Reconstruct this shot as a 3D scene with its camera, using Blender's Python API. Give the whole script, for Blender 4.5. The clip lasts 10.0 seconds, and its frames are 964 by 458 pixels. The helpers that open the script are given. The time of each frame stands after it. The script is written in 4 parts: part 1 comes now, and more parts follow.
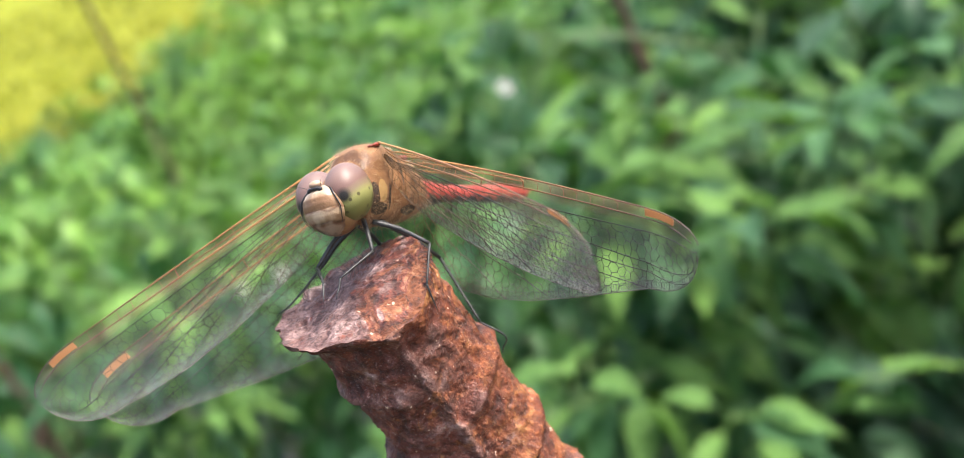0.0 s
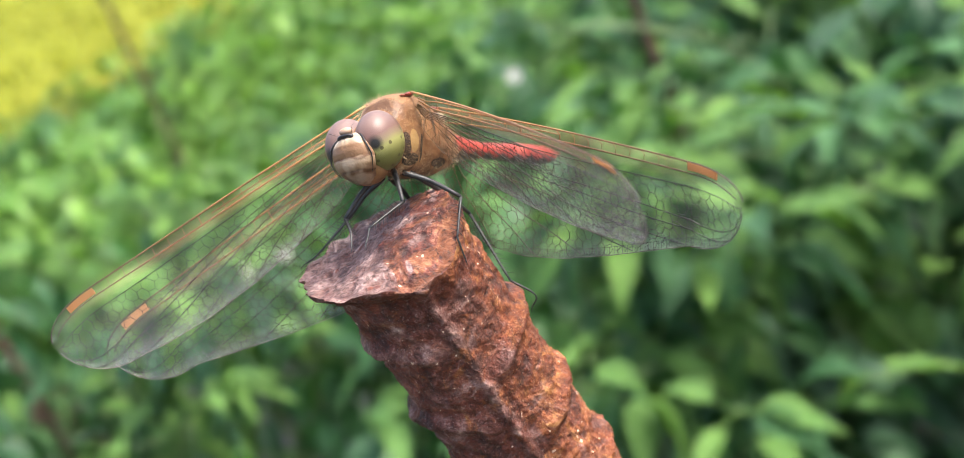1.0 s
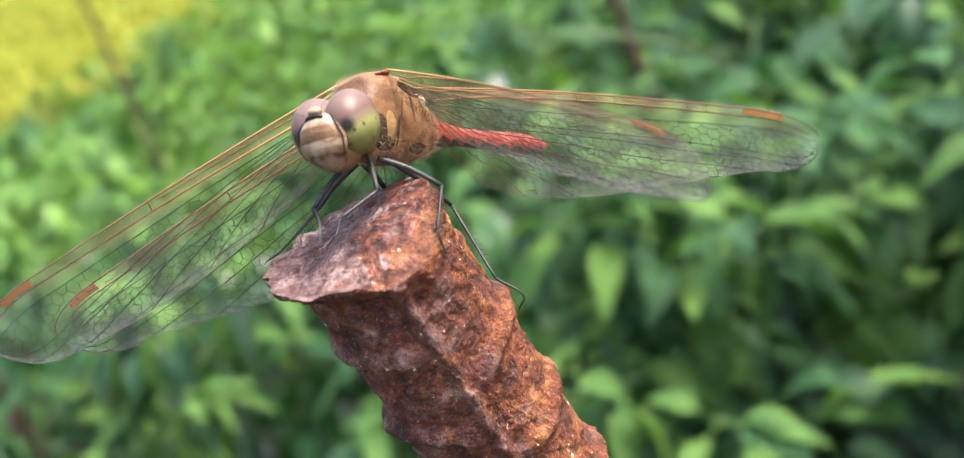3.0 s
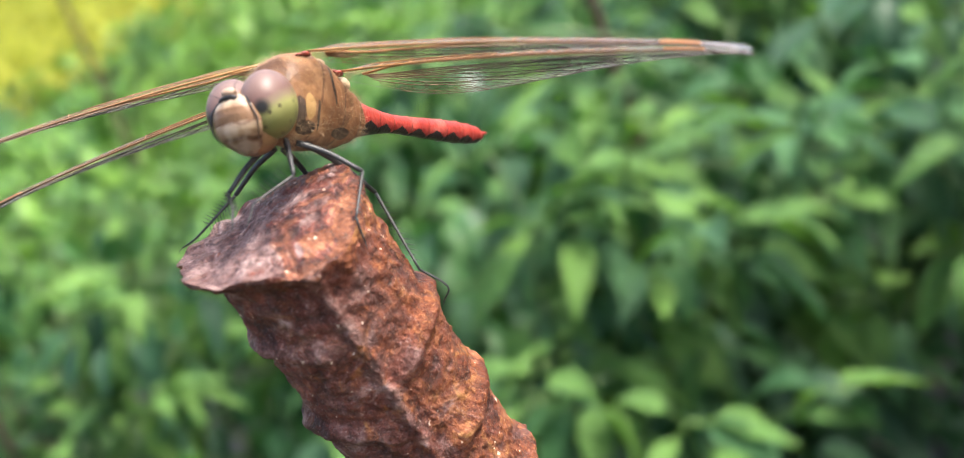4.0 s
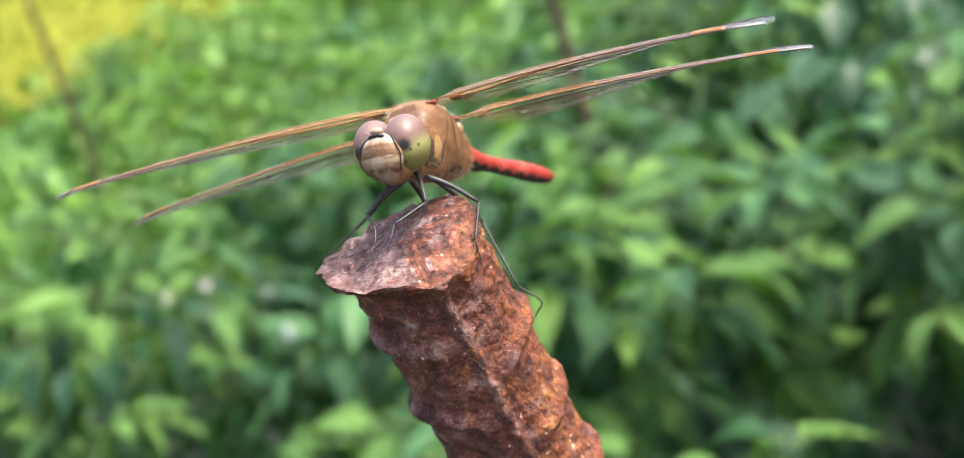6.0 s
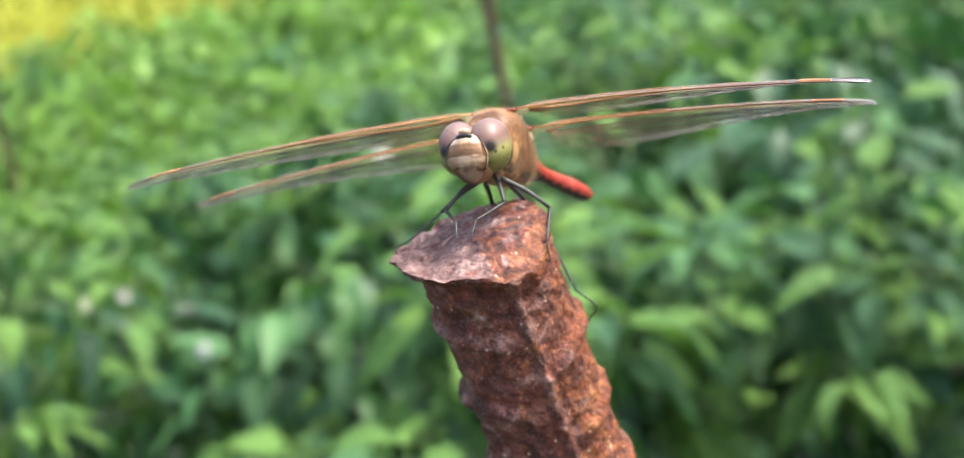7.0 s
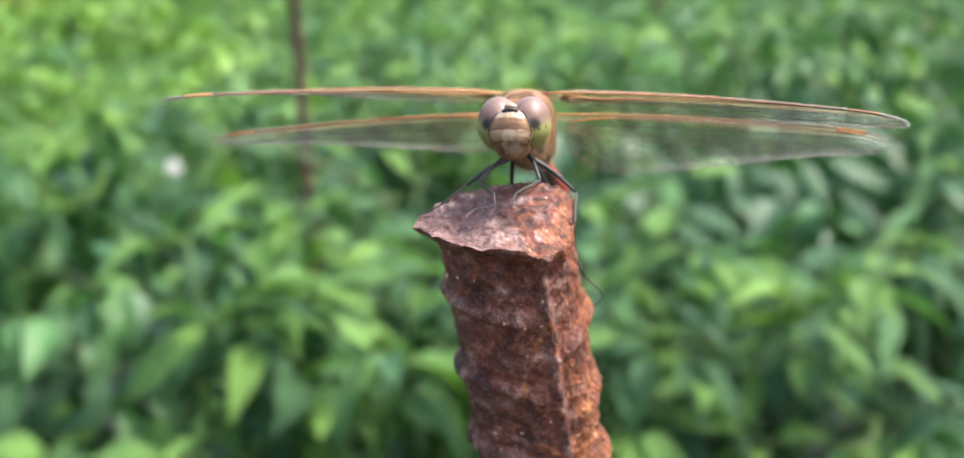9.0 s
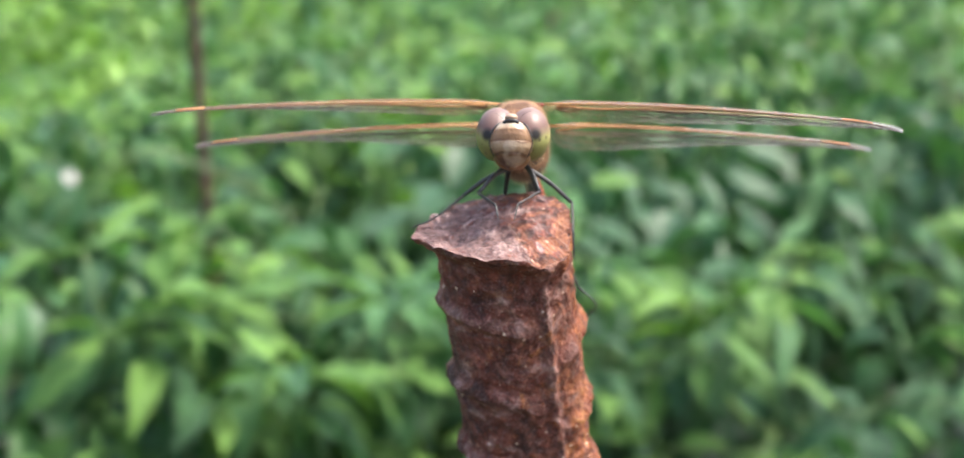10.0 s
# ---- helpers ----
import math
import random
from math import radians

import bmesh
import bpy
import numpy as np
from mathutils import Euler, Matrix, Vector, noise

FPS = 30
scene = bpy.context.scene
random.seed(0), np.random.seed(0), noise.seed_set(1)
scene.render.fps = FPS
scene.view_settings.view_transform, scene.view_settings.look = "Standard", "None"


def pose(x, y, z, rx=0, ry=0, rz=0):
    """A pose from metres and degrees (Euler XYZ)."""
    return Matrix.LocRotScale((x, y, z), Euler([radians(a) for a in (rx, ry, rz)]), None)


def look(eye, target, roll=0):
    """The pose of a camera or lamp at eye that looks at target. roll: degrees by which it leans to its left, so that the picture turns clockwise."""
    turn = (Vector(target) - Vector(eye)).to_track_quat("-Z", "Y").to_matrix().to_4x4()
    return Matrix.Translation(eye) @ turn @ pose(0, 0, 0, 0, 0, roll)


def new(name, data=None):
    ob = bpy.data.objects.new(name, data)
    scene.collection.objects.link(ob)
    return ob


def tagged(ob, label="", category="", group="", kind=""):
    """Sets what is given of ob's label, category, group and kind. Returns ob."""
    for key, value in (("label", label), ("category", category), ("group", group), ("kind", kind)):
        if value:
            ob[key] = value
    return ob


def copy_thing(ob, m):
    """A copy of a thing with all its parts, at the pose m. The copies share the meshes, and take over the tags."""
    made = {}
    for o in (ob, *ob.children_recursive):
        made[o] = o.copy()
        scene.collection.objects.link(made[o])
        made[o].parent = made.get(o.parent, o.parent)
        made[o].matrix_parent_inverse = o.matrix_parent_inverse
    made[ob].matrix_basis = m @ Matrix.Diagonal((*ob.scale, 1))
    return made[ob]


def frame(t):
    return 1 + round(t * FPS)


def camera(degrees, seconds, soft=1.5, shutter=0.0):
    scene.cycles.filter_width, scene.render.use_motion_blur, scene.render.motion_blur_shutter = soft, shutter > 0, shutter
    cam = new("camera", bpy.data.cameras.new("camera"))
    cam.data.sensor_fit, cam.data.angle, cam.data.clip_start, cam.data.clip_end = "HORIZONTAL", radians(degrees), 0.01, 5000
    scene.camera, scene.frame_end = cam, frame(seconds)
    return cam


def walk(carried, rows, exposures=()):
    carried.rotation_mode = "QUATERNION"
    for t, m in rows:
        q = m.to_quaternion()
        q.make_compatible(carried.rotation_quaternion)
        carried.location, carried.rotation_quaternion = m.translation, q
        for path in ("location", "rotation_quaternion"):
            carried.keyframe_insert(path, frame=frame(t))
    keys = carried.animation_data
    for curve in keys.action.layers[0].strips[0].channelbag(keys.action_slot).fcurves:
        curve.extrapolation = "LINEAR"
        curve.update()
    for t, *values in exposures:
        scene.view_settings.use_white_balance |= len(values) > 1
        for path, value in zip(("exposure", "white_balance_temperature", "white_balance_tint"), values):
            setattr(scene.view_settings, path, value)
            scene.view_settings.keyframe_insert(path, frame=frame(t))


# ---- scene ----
from mathutils.geometry import delaunay_2d_cdt

cam = camera(38.0, 10.0, soft=0.6)
cam.data.dof.use_dof = True
cam.data.dof.focus_distance = 0.099
cam.data.dof.aperture_fstop = 40.0
PATH = [
    (0, (0.0148, 0.0656, 0.9520), (-0.1493, 1.9702, 0.3642), -24.17),
    (0.2, (0.0146, 0.0675, 0.9524), (-0.1673, 1.9645, 0.3455), -22.83),
    (0.5, (0.0130, 0.0663, 0.9527), (-0.1700, 1.9663, 0.3556), -23.19),
    (0.7, (0.0115, 0.0661, 0.9522), (-0.1684, 1.9632, 0.3452), -22.84),
    (1, (0.0115, 0.0675, 0.9496), (-0.1598, 1.9685, 0.3525), -22.58),
    (1.2, (0.0124, 0.0700, 0.9486), (-0.1595, 1.9715, 0.3528), -22.38),
    (1.5, (0.0121, 0.0739, 0.9475), (-0.1455, 1.9734, 0.3416), -22.13),
    (1.8, (0.0124, 0.0781, 0.9452), (-0.1415, 1.9797, 0.3448), -22.23),
    (2, (0.0124, 0.0791, 0.9451), (-0.1401, 1.9773, 0.3339), -22.00),
    (2.2, (0.0117, 0.0792, 0.9456), (-0.1363, 1.9812, 0.3453), -22.41),
    (3.3, (0.0102, 0.0756, 0.9457), (-0.1221, 1.9803, 0.3504), -21.59),
    (3.5, (0.0105, 0.0756, 0.9457), (-0.1145, 1.9801, 0.3479), -21.27),
    (3.7, (0.0118, 0.0772, 0.9447), (-0.1226, 1.9734, 0.3233), -21.06),
    (4, (0.0131, 0.0792, 0.9429), (-0.1008, 1.9815, 0.3361), -21.06),
    (4.2, (0.0122, 0.0793, 0.9431), (-0.1026, 1.9805, 0.3330), -21.67),
    (4.5, (0.0097, 0.0787, 0.9443), (-0.0972, 1.9834, 0.3438), -21.52),
    (4.7, (0.0093, 0.0781, 0.9442), (-0.0953, 1.9853, 0.3510), -21.48),
    (5, (0.0084, 0.0768, 0.9455), (-0.0807, 1.9862, 0.3570), -21.14),
    (5.2, (0.0069, 0.0743, 0.9476), (-0.0737, 1.9864, 0.3667), -20.65),
    (5.5, (0.0044, 0.0698, 0.9481), (-0.0563, 1.9857, 0.3774), -19.82),
    (5.7, (0.0045, 0.0672, 0.9493), (-0.0506, 1.9805, 0.3695), -18.85),
    (6.8, (-0.0061, 0.0522, 0.9517), (0.0708, 1.9764, 0.4115), -13.45),
    (7, (-0.0095, 0.0564, 0.9524), (0.0942, 1.9766, 0.4028), -11.58),
    (7.5, (-0.0146, 0.0647, 0.9483), (0.1558, 1.9844, 0.4137), -9.38),
    (7.7, (-0.0162, 0.0644, 0.9506), (0.1916, 1.9738, 0.3931), -7.72),
    (8, (-0.0182, 0.0633, 0.9489), (0.2627, 1.9669, 0.4036), -6.45),
    (8.2, (-0.0204, 0.0616, 0.9491), (0.2794, 1.9620, 0.4023), -5.88),
    (8.5, (-0.0268, 0.0577, 0.9505), (0.3321, 1.9490, 0.4082), -4.31),
    (8.7, (-0.0279, 0.0572, 0.9504), (0.3691, 1.9405, 0.4069), -3.33),
    (9, (-0.0316, 0.0576, 0.9498), (0.4149, 1.9339, 0.4209), -2.32),
    (9.2, (-0.0332, 0.0606, 0.9486), (0.4532, 1.9248, 0.4119), -1.91),
    (9.5, (-0.0357, 0.0624, 0.9473), (0.4962, 1.9160, 0.4171), -1.31),
    (9.8, (-0.0389, 0.0609, 0.9495), (0.5137, 1.9098, 0.4242), -1.05),
    (10, (-0.0400, 0.0600, 0.9500), (0.5570, 1.8973, 0.4324), -1.20),
]
walk(cam, [(t, look(eye, target, roll)) for t, eye, target, roll in PATH], exposures=[(0.0, 1.82), (5.5, 1.85), (7.0, 1.91), (10.0, 1.92)])

# ---- light: bright overcast sky with a weak, wide sun ----
world = bpy.data.worlds.new("sky")
scene.world = world
world.use_nodes = True
wn = world.node_tree.nodes
sky = wn.new("ShaderNodeTexSky")
sky.sky_type = "NISHITA"
sky.sun_disc = False
sky.sun_elevation, sky.sun_rotation = radians(60), radians(100)
sky.air_density, sky.dust_density, sky.ozone_density = 1.0, 6.0, 1.0
wn["Background"].inputs["Strength"].default_value = 0.13
world.node_tree.links.new(sky.outputs[0], wn["Background"].inputs[0])
sun = new("sun", bpy.data.lights.new("sun", "SUN"))
sun.data.energy, sun.data.angle, sun.data.color = 1.4, radians(14), (1.0, 0.96, 0.9)
SUN_AZ, SUN_EL = radians(100), radians(60)
sun.matrix_world = look((0, 0, 0), (-math.sin(SUN_AZ) * math.cos(SUN_EL), -math.cos(SUN_AZ) * math.cos(SUN_EL), -math.sin(SUN_EL)))


# ---- materials ----
class Mat:
    """A small wrapper for building node materials."""

    def __init__(self, name, rough=0.6, spec=0.5):
        self.m = bpy.data.materials.new(name)
        self.m.use_nodes = True
        self.t = self.m.node_tree
        self.b = self.t.nodes["Principled BSDF"]
        self.b.inputs["Roughness"].default_value = rough
        self.b.inputs["Specular IOR Level"].default_value = spec
        self.co = self.t.nodes.new("ShaderNodeTexCoord")

    def node(self, kind):
        return self.t.nodes.new(kind)

    def link(self, a, b):
        self.t.links.new(a, b)

    def noise(self, scale, detail=4.0, rough=0.6, distort=0.0, space="Object"):
        n = self.node("ShaderNodeTexNoise")
        n.inputs["Scale"].default_value, n.inputs["Detail"].default_value = scale, detail
        n.inputs["Roughness"].default_value, n.inputs["Distortion"].default_value = rough, distort
        self.link(self.co.outputs[space], n.inputs["Vector"])
        return n.outputs["Fac"]

    def flakes(self, scale, warp=0.0006):
        """Sharp-edged scales: a random value for each."""
        push = self.node("ShaderNodeTexNoise")
        push.inputs["Scale"].default_value, push.inputs["Detail"].default_value = scale * 0.9, 3
        self.link(self.co.outputs["Object"], push.inputs["Vector"])
        away = self.node("ShaderNodeVectorMath")
        away.operation = "MULTIPLY_ADD"
        away.inputs[1].default_value = (warp, warp, warp)
        self.link(push.outputs["Color"], away.inputs[0]), self.link(self.co.outputs["Object"], away.inputs[2])
        v = self.node("ShaderNodeTexVoronoi")
        v.inputs["Scale"].default_value = scale
        self.link(away.outputs[0], v.inputs["Vector"])
        apart = self.node("ShaderNodeSeparateColor")
        self.link(v.outputs["Color"], apart.inputs[0])
        return apart.outputs[0]

    def ramp(self, fac, stops):
        n = self.node("ShaderNodeValToRGB")
        e = n.color_ramp.elements
        while len(e) < len(stops):
            e.new(0.5)
        for el, (p, c) in zip(e, stops):
            el.position, el.color = p, (*c, 1) if len(c) == 3 else c
        self.link(fac, n.inputs["Fac"])
        return n.outputs["Color"]

    def mix(self, fac, a, b, how="MIX"):
        n = self.node("ShaderNodeMix")
        n.data_type, n.blend_type = "RGBA", how
        for sock, v in ((n.inputs[0], fac), (n.inputs[6], a), (n.inputs[7], b)):
            if isinstance(v, (int, float)):
                sock.default_value = v
            elif isinstance(v, tuple):
                sock.default_value = (*v, 1)
            else:
                self.link(v, sock)
        return n.outputs[2]

    def math(self, op, a, b=0.0, c=0.0):
        n = self.node("ShaderNodeMath")
        n.operation = op
        for k, v in enumerate((a, b, c)):
            if isinstance(v, (int, float)):
                n.inputs[k].default_value = v
            else:
                self.link(v, n.inputs[k])
        return n.outputs[0]

    def axis(self, which, space="Object"):
        n = self.node("ShaderNodeSeparateXYZ")
        self.link(self.co.outputs[space], n.inputs[0])
        return n.outputs[which]

    def color(self, c):
        if isinstance(c, tuple):
            self.b.inputs["Base Color"].default_value = (*c, 1)
        else:
            self.link(c, self.b.inputs["Base Color"])
        return self

    def rough(self, fac, low, high):
        n = self.node("ShaderNodeMapRange")
        n.inputs["To Min"].default_value, n.inputs["To Max"].default_value = low, high
        self.link(fac, n.inputs["Value"])
        self.link(n.outputs[0], self.b.inputs["Roughness"])
        return self

    def bump(self, fac, dist, strength=1.0):
        n = self.node("ShaderNodeBump")
        n.inputs["Distance"].default_value, n.inputs["Strength"].default_value = dist, strength
        self.link(fac, n.inputs["Height"])
        for node in self.t.nodes:
            if node.type == "BSDF_PRINCIPLED":
                self.link(n.outputs[0], node.inputs["Normal"])
        return self


def rust_material(name, grey):
    """Flaky iron oxide: dark crust on one face, orange and ochre rust with painted light on the other, a greyer worn
    skin on proud parts.
    """
    m = Mat(name, 0.7, 0.45)
    mid = m.noise(400, 5, 0.62, 0.8)
    grain = m.noise(1700, 4, 0.68)
    fine = m.noise(6000, 3, 0.75)
    small_flake = m.flakes(1500, 0.0007)
    big_flake = m.flakes(520, 0.0016)
    tone = m.math("ADD", m.math("MULTIPLY", mid, 0.5), m.math("ADD", m.math("MULTIPLY", grain, 0.28), m.math("MULTIPLY", fine, 0.22)))
    tone = m.math("ADD", tone, m.math("MULTIPLY", m.math("SUBTRACT", big_flake, 0.5), 0.05))
    tone = m.math("ADD", tone, m.math("MULTIPLY", m.math("SUBTRACT", small_flake, 0.5), 0.07))
    c = m.ramp(tone, [(0.38, (0.042, 0.011, 0.008)), (0.46, (0.115, 0.029, 0.017)), (0.54, (0.19, 0.051, 0.03)), (0.62, (0.38, 0.14, 0.088))])
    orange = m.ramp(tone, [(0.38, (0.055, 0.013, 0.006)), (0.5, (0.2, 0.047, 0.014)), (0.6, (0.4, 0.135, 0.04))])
    ochre = m.ramp(tone, [(0.38, (0.14, 0.045, 0.014)), (0.5, (0.36, 0.13, 0.034)), (0.6, (0.62, 0.33, 0.12))])
    worn = m.ramp(tone, [(0.4, (0.09, 0.042, 0.036)), (0.48, (0.19, 0.105, 0.093)), (0.55, (0.34, 0.24, 0.22)), (0.63, (0.62, 0.52, 0.5))])
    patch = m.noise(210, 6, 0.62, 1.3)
    # orange rust and that face's brighter light, both put into colour towards +X
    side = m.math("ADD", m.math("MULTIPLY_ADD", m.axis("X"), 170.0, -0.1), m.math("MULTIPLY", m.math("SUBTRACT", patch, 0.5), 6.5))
    lit_bloom = m.ramp(side, [(0.1, (0, 0, 0)), (0.6, (1, 1, 1))])
    # deep brown crust in broad sheets, greyer rubbed skin, orange rust on the lit side and ochre crumbs
    c = m.mix(m.math("MULTIPLY", m.ramp(m.noise(165, 5, 0.58, 1.0), [(0.42, (1, 1, 1)), (0.53, (0, 0, 0))]), 0.6), c, m.ramp(tone, [(0.4, (0.022, 0.009, 0.007)), (0.62, (0.16, 0.07, 0.052))]))
    skin = m.ramp(m.noise(300, 6, 0.66, 1.8), [(0.53 - 0.1 * grey, (0, 0, 0)), (0.6 - 0.1 * grey, (1, 1, 1))])
    c = m.mix(m.math("MULTIPLY", skin, 0.28 + 0.3 * grey), c, worn)
    c = m.mix(m.math("MULTIPLY", lit_bloom, 0.72), c, orange)
    crumbs = m.math("MULTIPLY", m.ramp(m.noise(330, 6, 0.68, 1.4), [(0.54, (0, 0, 0)), (0.61, (1, 1, 1))]), m.math("MULTIPLY_ADD", lit_bloom, 0.6, 0.15))
    c = m.mix(crumbs, c, ochre)
    pocks = m.ramp(m.noise(560, 5, 0.66, 2.2), [(0.38, (1, 1, 1)), (0.45, (0, 0, 0))])
    c = m.mix(m.math("MULTIPLY", pocks, 0.5), c, (0.05, 0.017, 0.012))
    crest = m.node("ShaderNodeAttribute")
    crest.attribute_name = "wear"
    rub = m.math("MULTIPLY", crest.outputs["Fac"], m.ramp(mid, [(0.44, (0, 0, 0)), (0.54, (1, 1, 1))]))
    c = m.mix(m.math("MULTIPLY", rub, 0.3), c, m.mix(lit_bloom, worn, orange))
    c = m.mix(m.ramp(m.noise(1700, 2, 0.5), [(0.715, (0, 0, 0)), (0.735, (1, 1, 1))]), c, (0.85, 0.66, 0.5))
    c = m.mix(m.math("MULTIPLY", m.ramp(m.noise(5200, 2, 0.6), [(0.6, (0, 0, 0)), (0.68, (1, 1, 1))]), 0.35), c, m.mix(lit_bloom, (0.48, 0.34, 0.3), (0.7, 0.38, 0.2)))
    m.color(c).rough(m.math("MULTIPLY_ADD", small_flake, 0.4, m.math("MULTIPLY", grain, 0.6)), 0.38, 0.85)
    h = m.math("ADD", m.math("ADD", mid, m.math("MULTIPLY", grain, 0.5)), m.math("MULTIPLY", fine, 0.16))
    h = m.math("ADD", h, m.math("MULTIPLY_ADD", small_flake, 0.25, m.math("MULTIPLY", big_flake, 0.3)))
    m.bump(h, 0.0008, 1.0)
    return m.m


def cut_material():
    """The sheared end: mauve-grey scale, red-brown rust and ochre crumbs in clear-edged patches."""
    m = Mat("cut_end_rust", 0.55, 0.5)
    tone = m.math("ADD", m.math("MULTIPLY", m.noise(800, 5, 0.62, 1.0), 0.68), m.math("MULTIPLY", m.noise(2800, 4, 0.7), 0.32))
    flake = m.flakes(620, 0.0016)
    chip = m.flakes(1700, 0.0006)
    tone = m.math("ADD", tone, m.math("MULTIPLY_ADD", flake, 0.09, m.math("MULTIPLY_ADD", chip, 0.1, -0.095)))
    mauve = m.ramp(tone, [(0.38, (0.09, 0.045, 0.045)), (0.48, (0.21, 0.135, 0.13)), (0.56, (0.33, 0.24, 0.24)), (0.66, (0.58, 0.5, 0.5))])
    red = m.ramp(tone, [(0.38, (0.04, 0.013, 0.011)), (0.49, (0.14, 0.042, 0.032)), (0.58, (0.26, 0.09, 0.062)), (0.66, (0.5, 0.26, 0.19))])
    ochre = m.ramp(tone, [(0.4, (0.2, 0.07, 0.027)), (0.52, (0.33, 0.135, 0.055)), (0.64, (0.55, 0.31, 0.16))])
    wander = m.noise(330, 5, 0.58, 1.6)
    side = m.math("ADD", m.math("MULTIPLY", m.axis("X"), 95.0), m.math("MULTIPLY_ADD", wander, 5.0, -2.3))
    c = m.mix(m.ramp(side, [(0.0, (0, 0, 0)), (0.3, (1, 1, 1))]), mauve, red)
    right = m.ramp(m.math("MULTIPLY_ADD", m.axis("X"), 120.0, 0.45), [(0.2, (0.25, 0.25, 0.25)), (0.8, (1, 1, 1))])
    c = m.mix(m.math("MULTIPLY", m.ramp(m.noise(300, 4, 0.55, 1.5), [(0.53, (0, 0, 0)), (0.58, (1, 1, 1))]), m.math("MULTIPLY", right, 0.68)), c, ochre)
    c = m.mix(m.math("MULTIPLY", m.ramp(m.noise(520, 4, 0.6, 4.0), [(0.39, (1, 1, 1)), (0.44, (0, 0, 0))]), 0.65), c, (0.035, 0.017, 0.015))
    c = m.mix(m.ramp(m.noise(1500, 1, 0.5), [(0.76, (0, 0, 0)), (0.775, (1, 1, 1))]), c, (0.75, 0.62, 0.5))
    c = m.mix(1.0, c, (0.8, 0.68, 0.62), "MULTIPLY")
    m.color(c).rough(m.math("MULTIPLY_ADD", chip, 0.4, m.math("MULTIPLY", tone, 0.6)), 0.2, 0.75)
    h = m.math("ADD", m.math("ADD", tone, m.math("MULTIPLY", wander, 0.8)), m.math("MULTIPLY_ADD", flake, 0.3, m.math("MULTIPLY", chip, 0.2)))
    m.bump(h, 0.0007)
    return m.m


def plain_material(name, base, rough=0.6, vary=0.25, scale=300, spec=0.5, bump=0.0, space="Object"):
    m = Mat(name, rough, spec)
    n = m.noise(scale, 5, 0.6, 0.0, space)
    n2 = m.noise(scale * 7, 3, 0.6, 0.0, space)
    lo, hi = tuple(c * (1 - vary) for c in base), tuple(min(1, c * (1 + vary)) for c in base)
    c = m.ramp(m.math("ADD", m.math("MULTIPLY", n, 0.7), m.math("MULTIPLY", n2, 0.3)), [(0.35, lo), (0.65, hi)])
    m.color(c).rough(n, max(0.05, rough - 0.12), min(1, rough + 0.12))
    if bump:
        m.bump(n2, bump)
    return m.m


def leaf_material(name, dark, light, per_island=False):
    """A waxy leaf with pale veins, blotches and light through the blade."""
    m = Mat(name, 0.45, 0.45)
    if per_island:
        rnd = m.node("ShaderNodeNewGeometry").outputs["Random Per Island"]
    else:
        rnd = m.node("ShaderNodeObjectInfo").outputs["Random"]
    base = m.ramp(rnd, [(0.0, dark), (0.55, tuple(0.55 * a + 0.45 * b for a, b in zip(dark, light))), (1.0, light)])
    u = m.axis("X", "UV")
    v = m.math("ABSOLUTE", m.axis("Y", "UV"))
    side = m.math("FRACT", m.math("SUBTRACT", m.math("MULTIPLY", u, 7.0), m.math("MULTIPLY", v, 1.6)))
    vein = m.math("MAXIMUM", m.math("LESS_THAN", side, 0.09), m.math("LESS_THAN", v, 0.045))
    base = m.mix(m.math("MULTIPLY", vein, 0.35), base, tuple(min(1, 1.6 * c + 0.02) for c in light))
    base = m.mix(m.math("MULTIPLY", m.noise(38, 4, 0.6), 0.45), base, tuple(c * 0.6 for c in dark))
    m.color(base).rough(m.noise(90, 3), 0.34, 0.6)
    m.bump(m.math("ADD", m.math("MULTIPLY", vein, -0.6), m.noise(120, 3)), 0.0012, 0.6)
    tr = m.node("ShaderNodeBsdfTranslucent")
    m.link(m.mix(1.0, base, (0.9, 1.0, 0.45), "MULTIPLY"), tr.inputs["Color"])
    mx = m.node("ShaderNodeMixShader")
    mx.inputs[0].default_value = 0.32
    m.link(m.b.outputs[0], mx.inputs[1])
    m.link(tr.outputs[0], mx.inputs[2])
    m.link(mx.outputs[0], m.t.nodes["Material Output"].inputs[0])
    return m.m


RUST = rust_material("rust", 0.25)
RUST_CUT = cut_material()
RUST_FAR = plain_material("old_rust", (0.07, 0.036, 0.03), 0.8, 0.5, 120, 0.3, 0.0006)
LEAF = leaf_material("pepper_leaf", (0.028, 0.096, 0.042), (0.088, 0.232, 0.07))
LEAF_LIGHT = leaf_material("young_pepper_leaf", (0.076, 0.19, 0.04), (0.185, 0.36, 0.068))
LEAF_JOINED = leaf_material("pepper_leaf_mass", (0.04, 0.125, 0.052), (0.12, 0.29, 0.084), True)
# leaf colour darkened to hold the shade inside the bushes
LEAF_SHADED = leaf_material("shaded_pepper_leaf", (0.024, 0.082, 0.036), (0.045, 0.135, 0.05), True)
LEAF_JOINED_LIGHT = leaf_material("young_leaf_mass", (0.105, 0.24, 0.042), (0.24, 0.45, 0.07), True)
STEM = plain_material("green_stem", (0.085, 0.15, 0.045), 0.5, 0.3, 60)
PETAL = plain_material("white_petal", (0.62, 0.63, 0.58), 0.5, 0.06, 90)
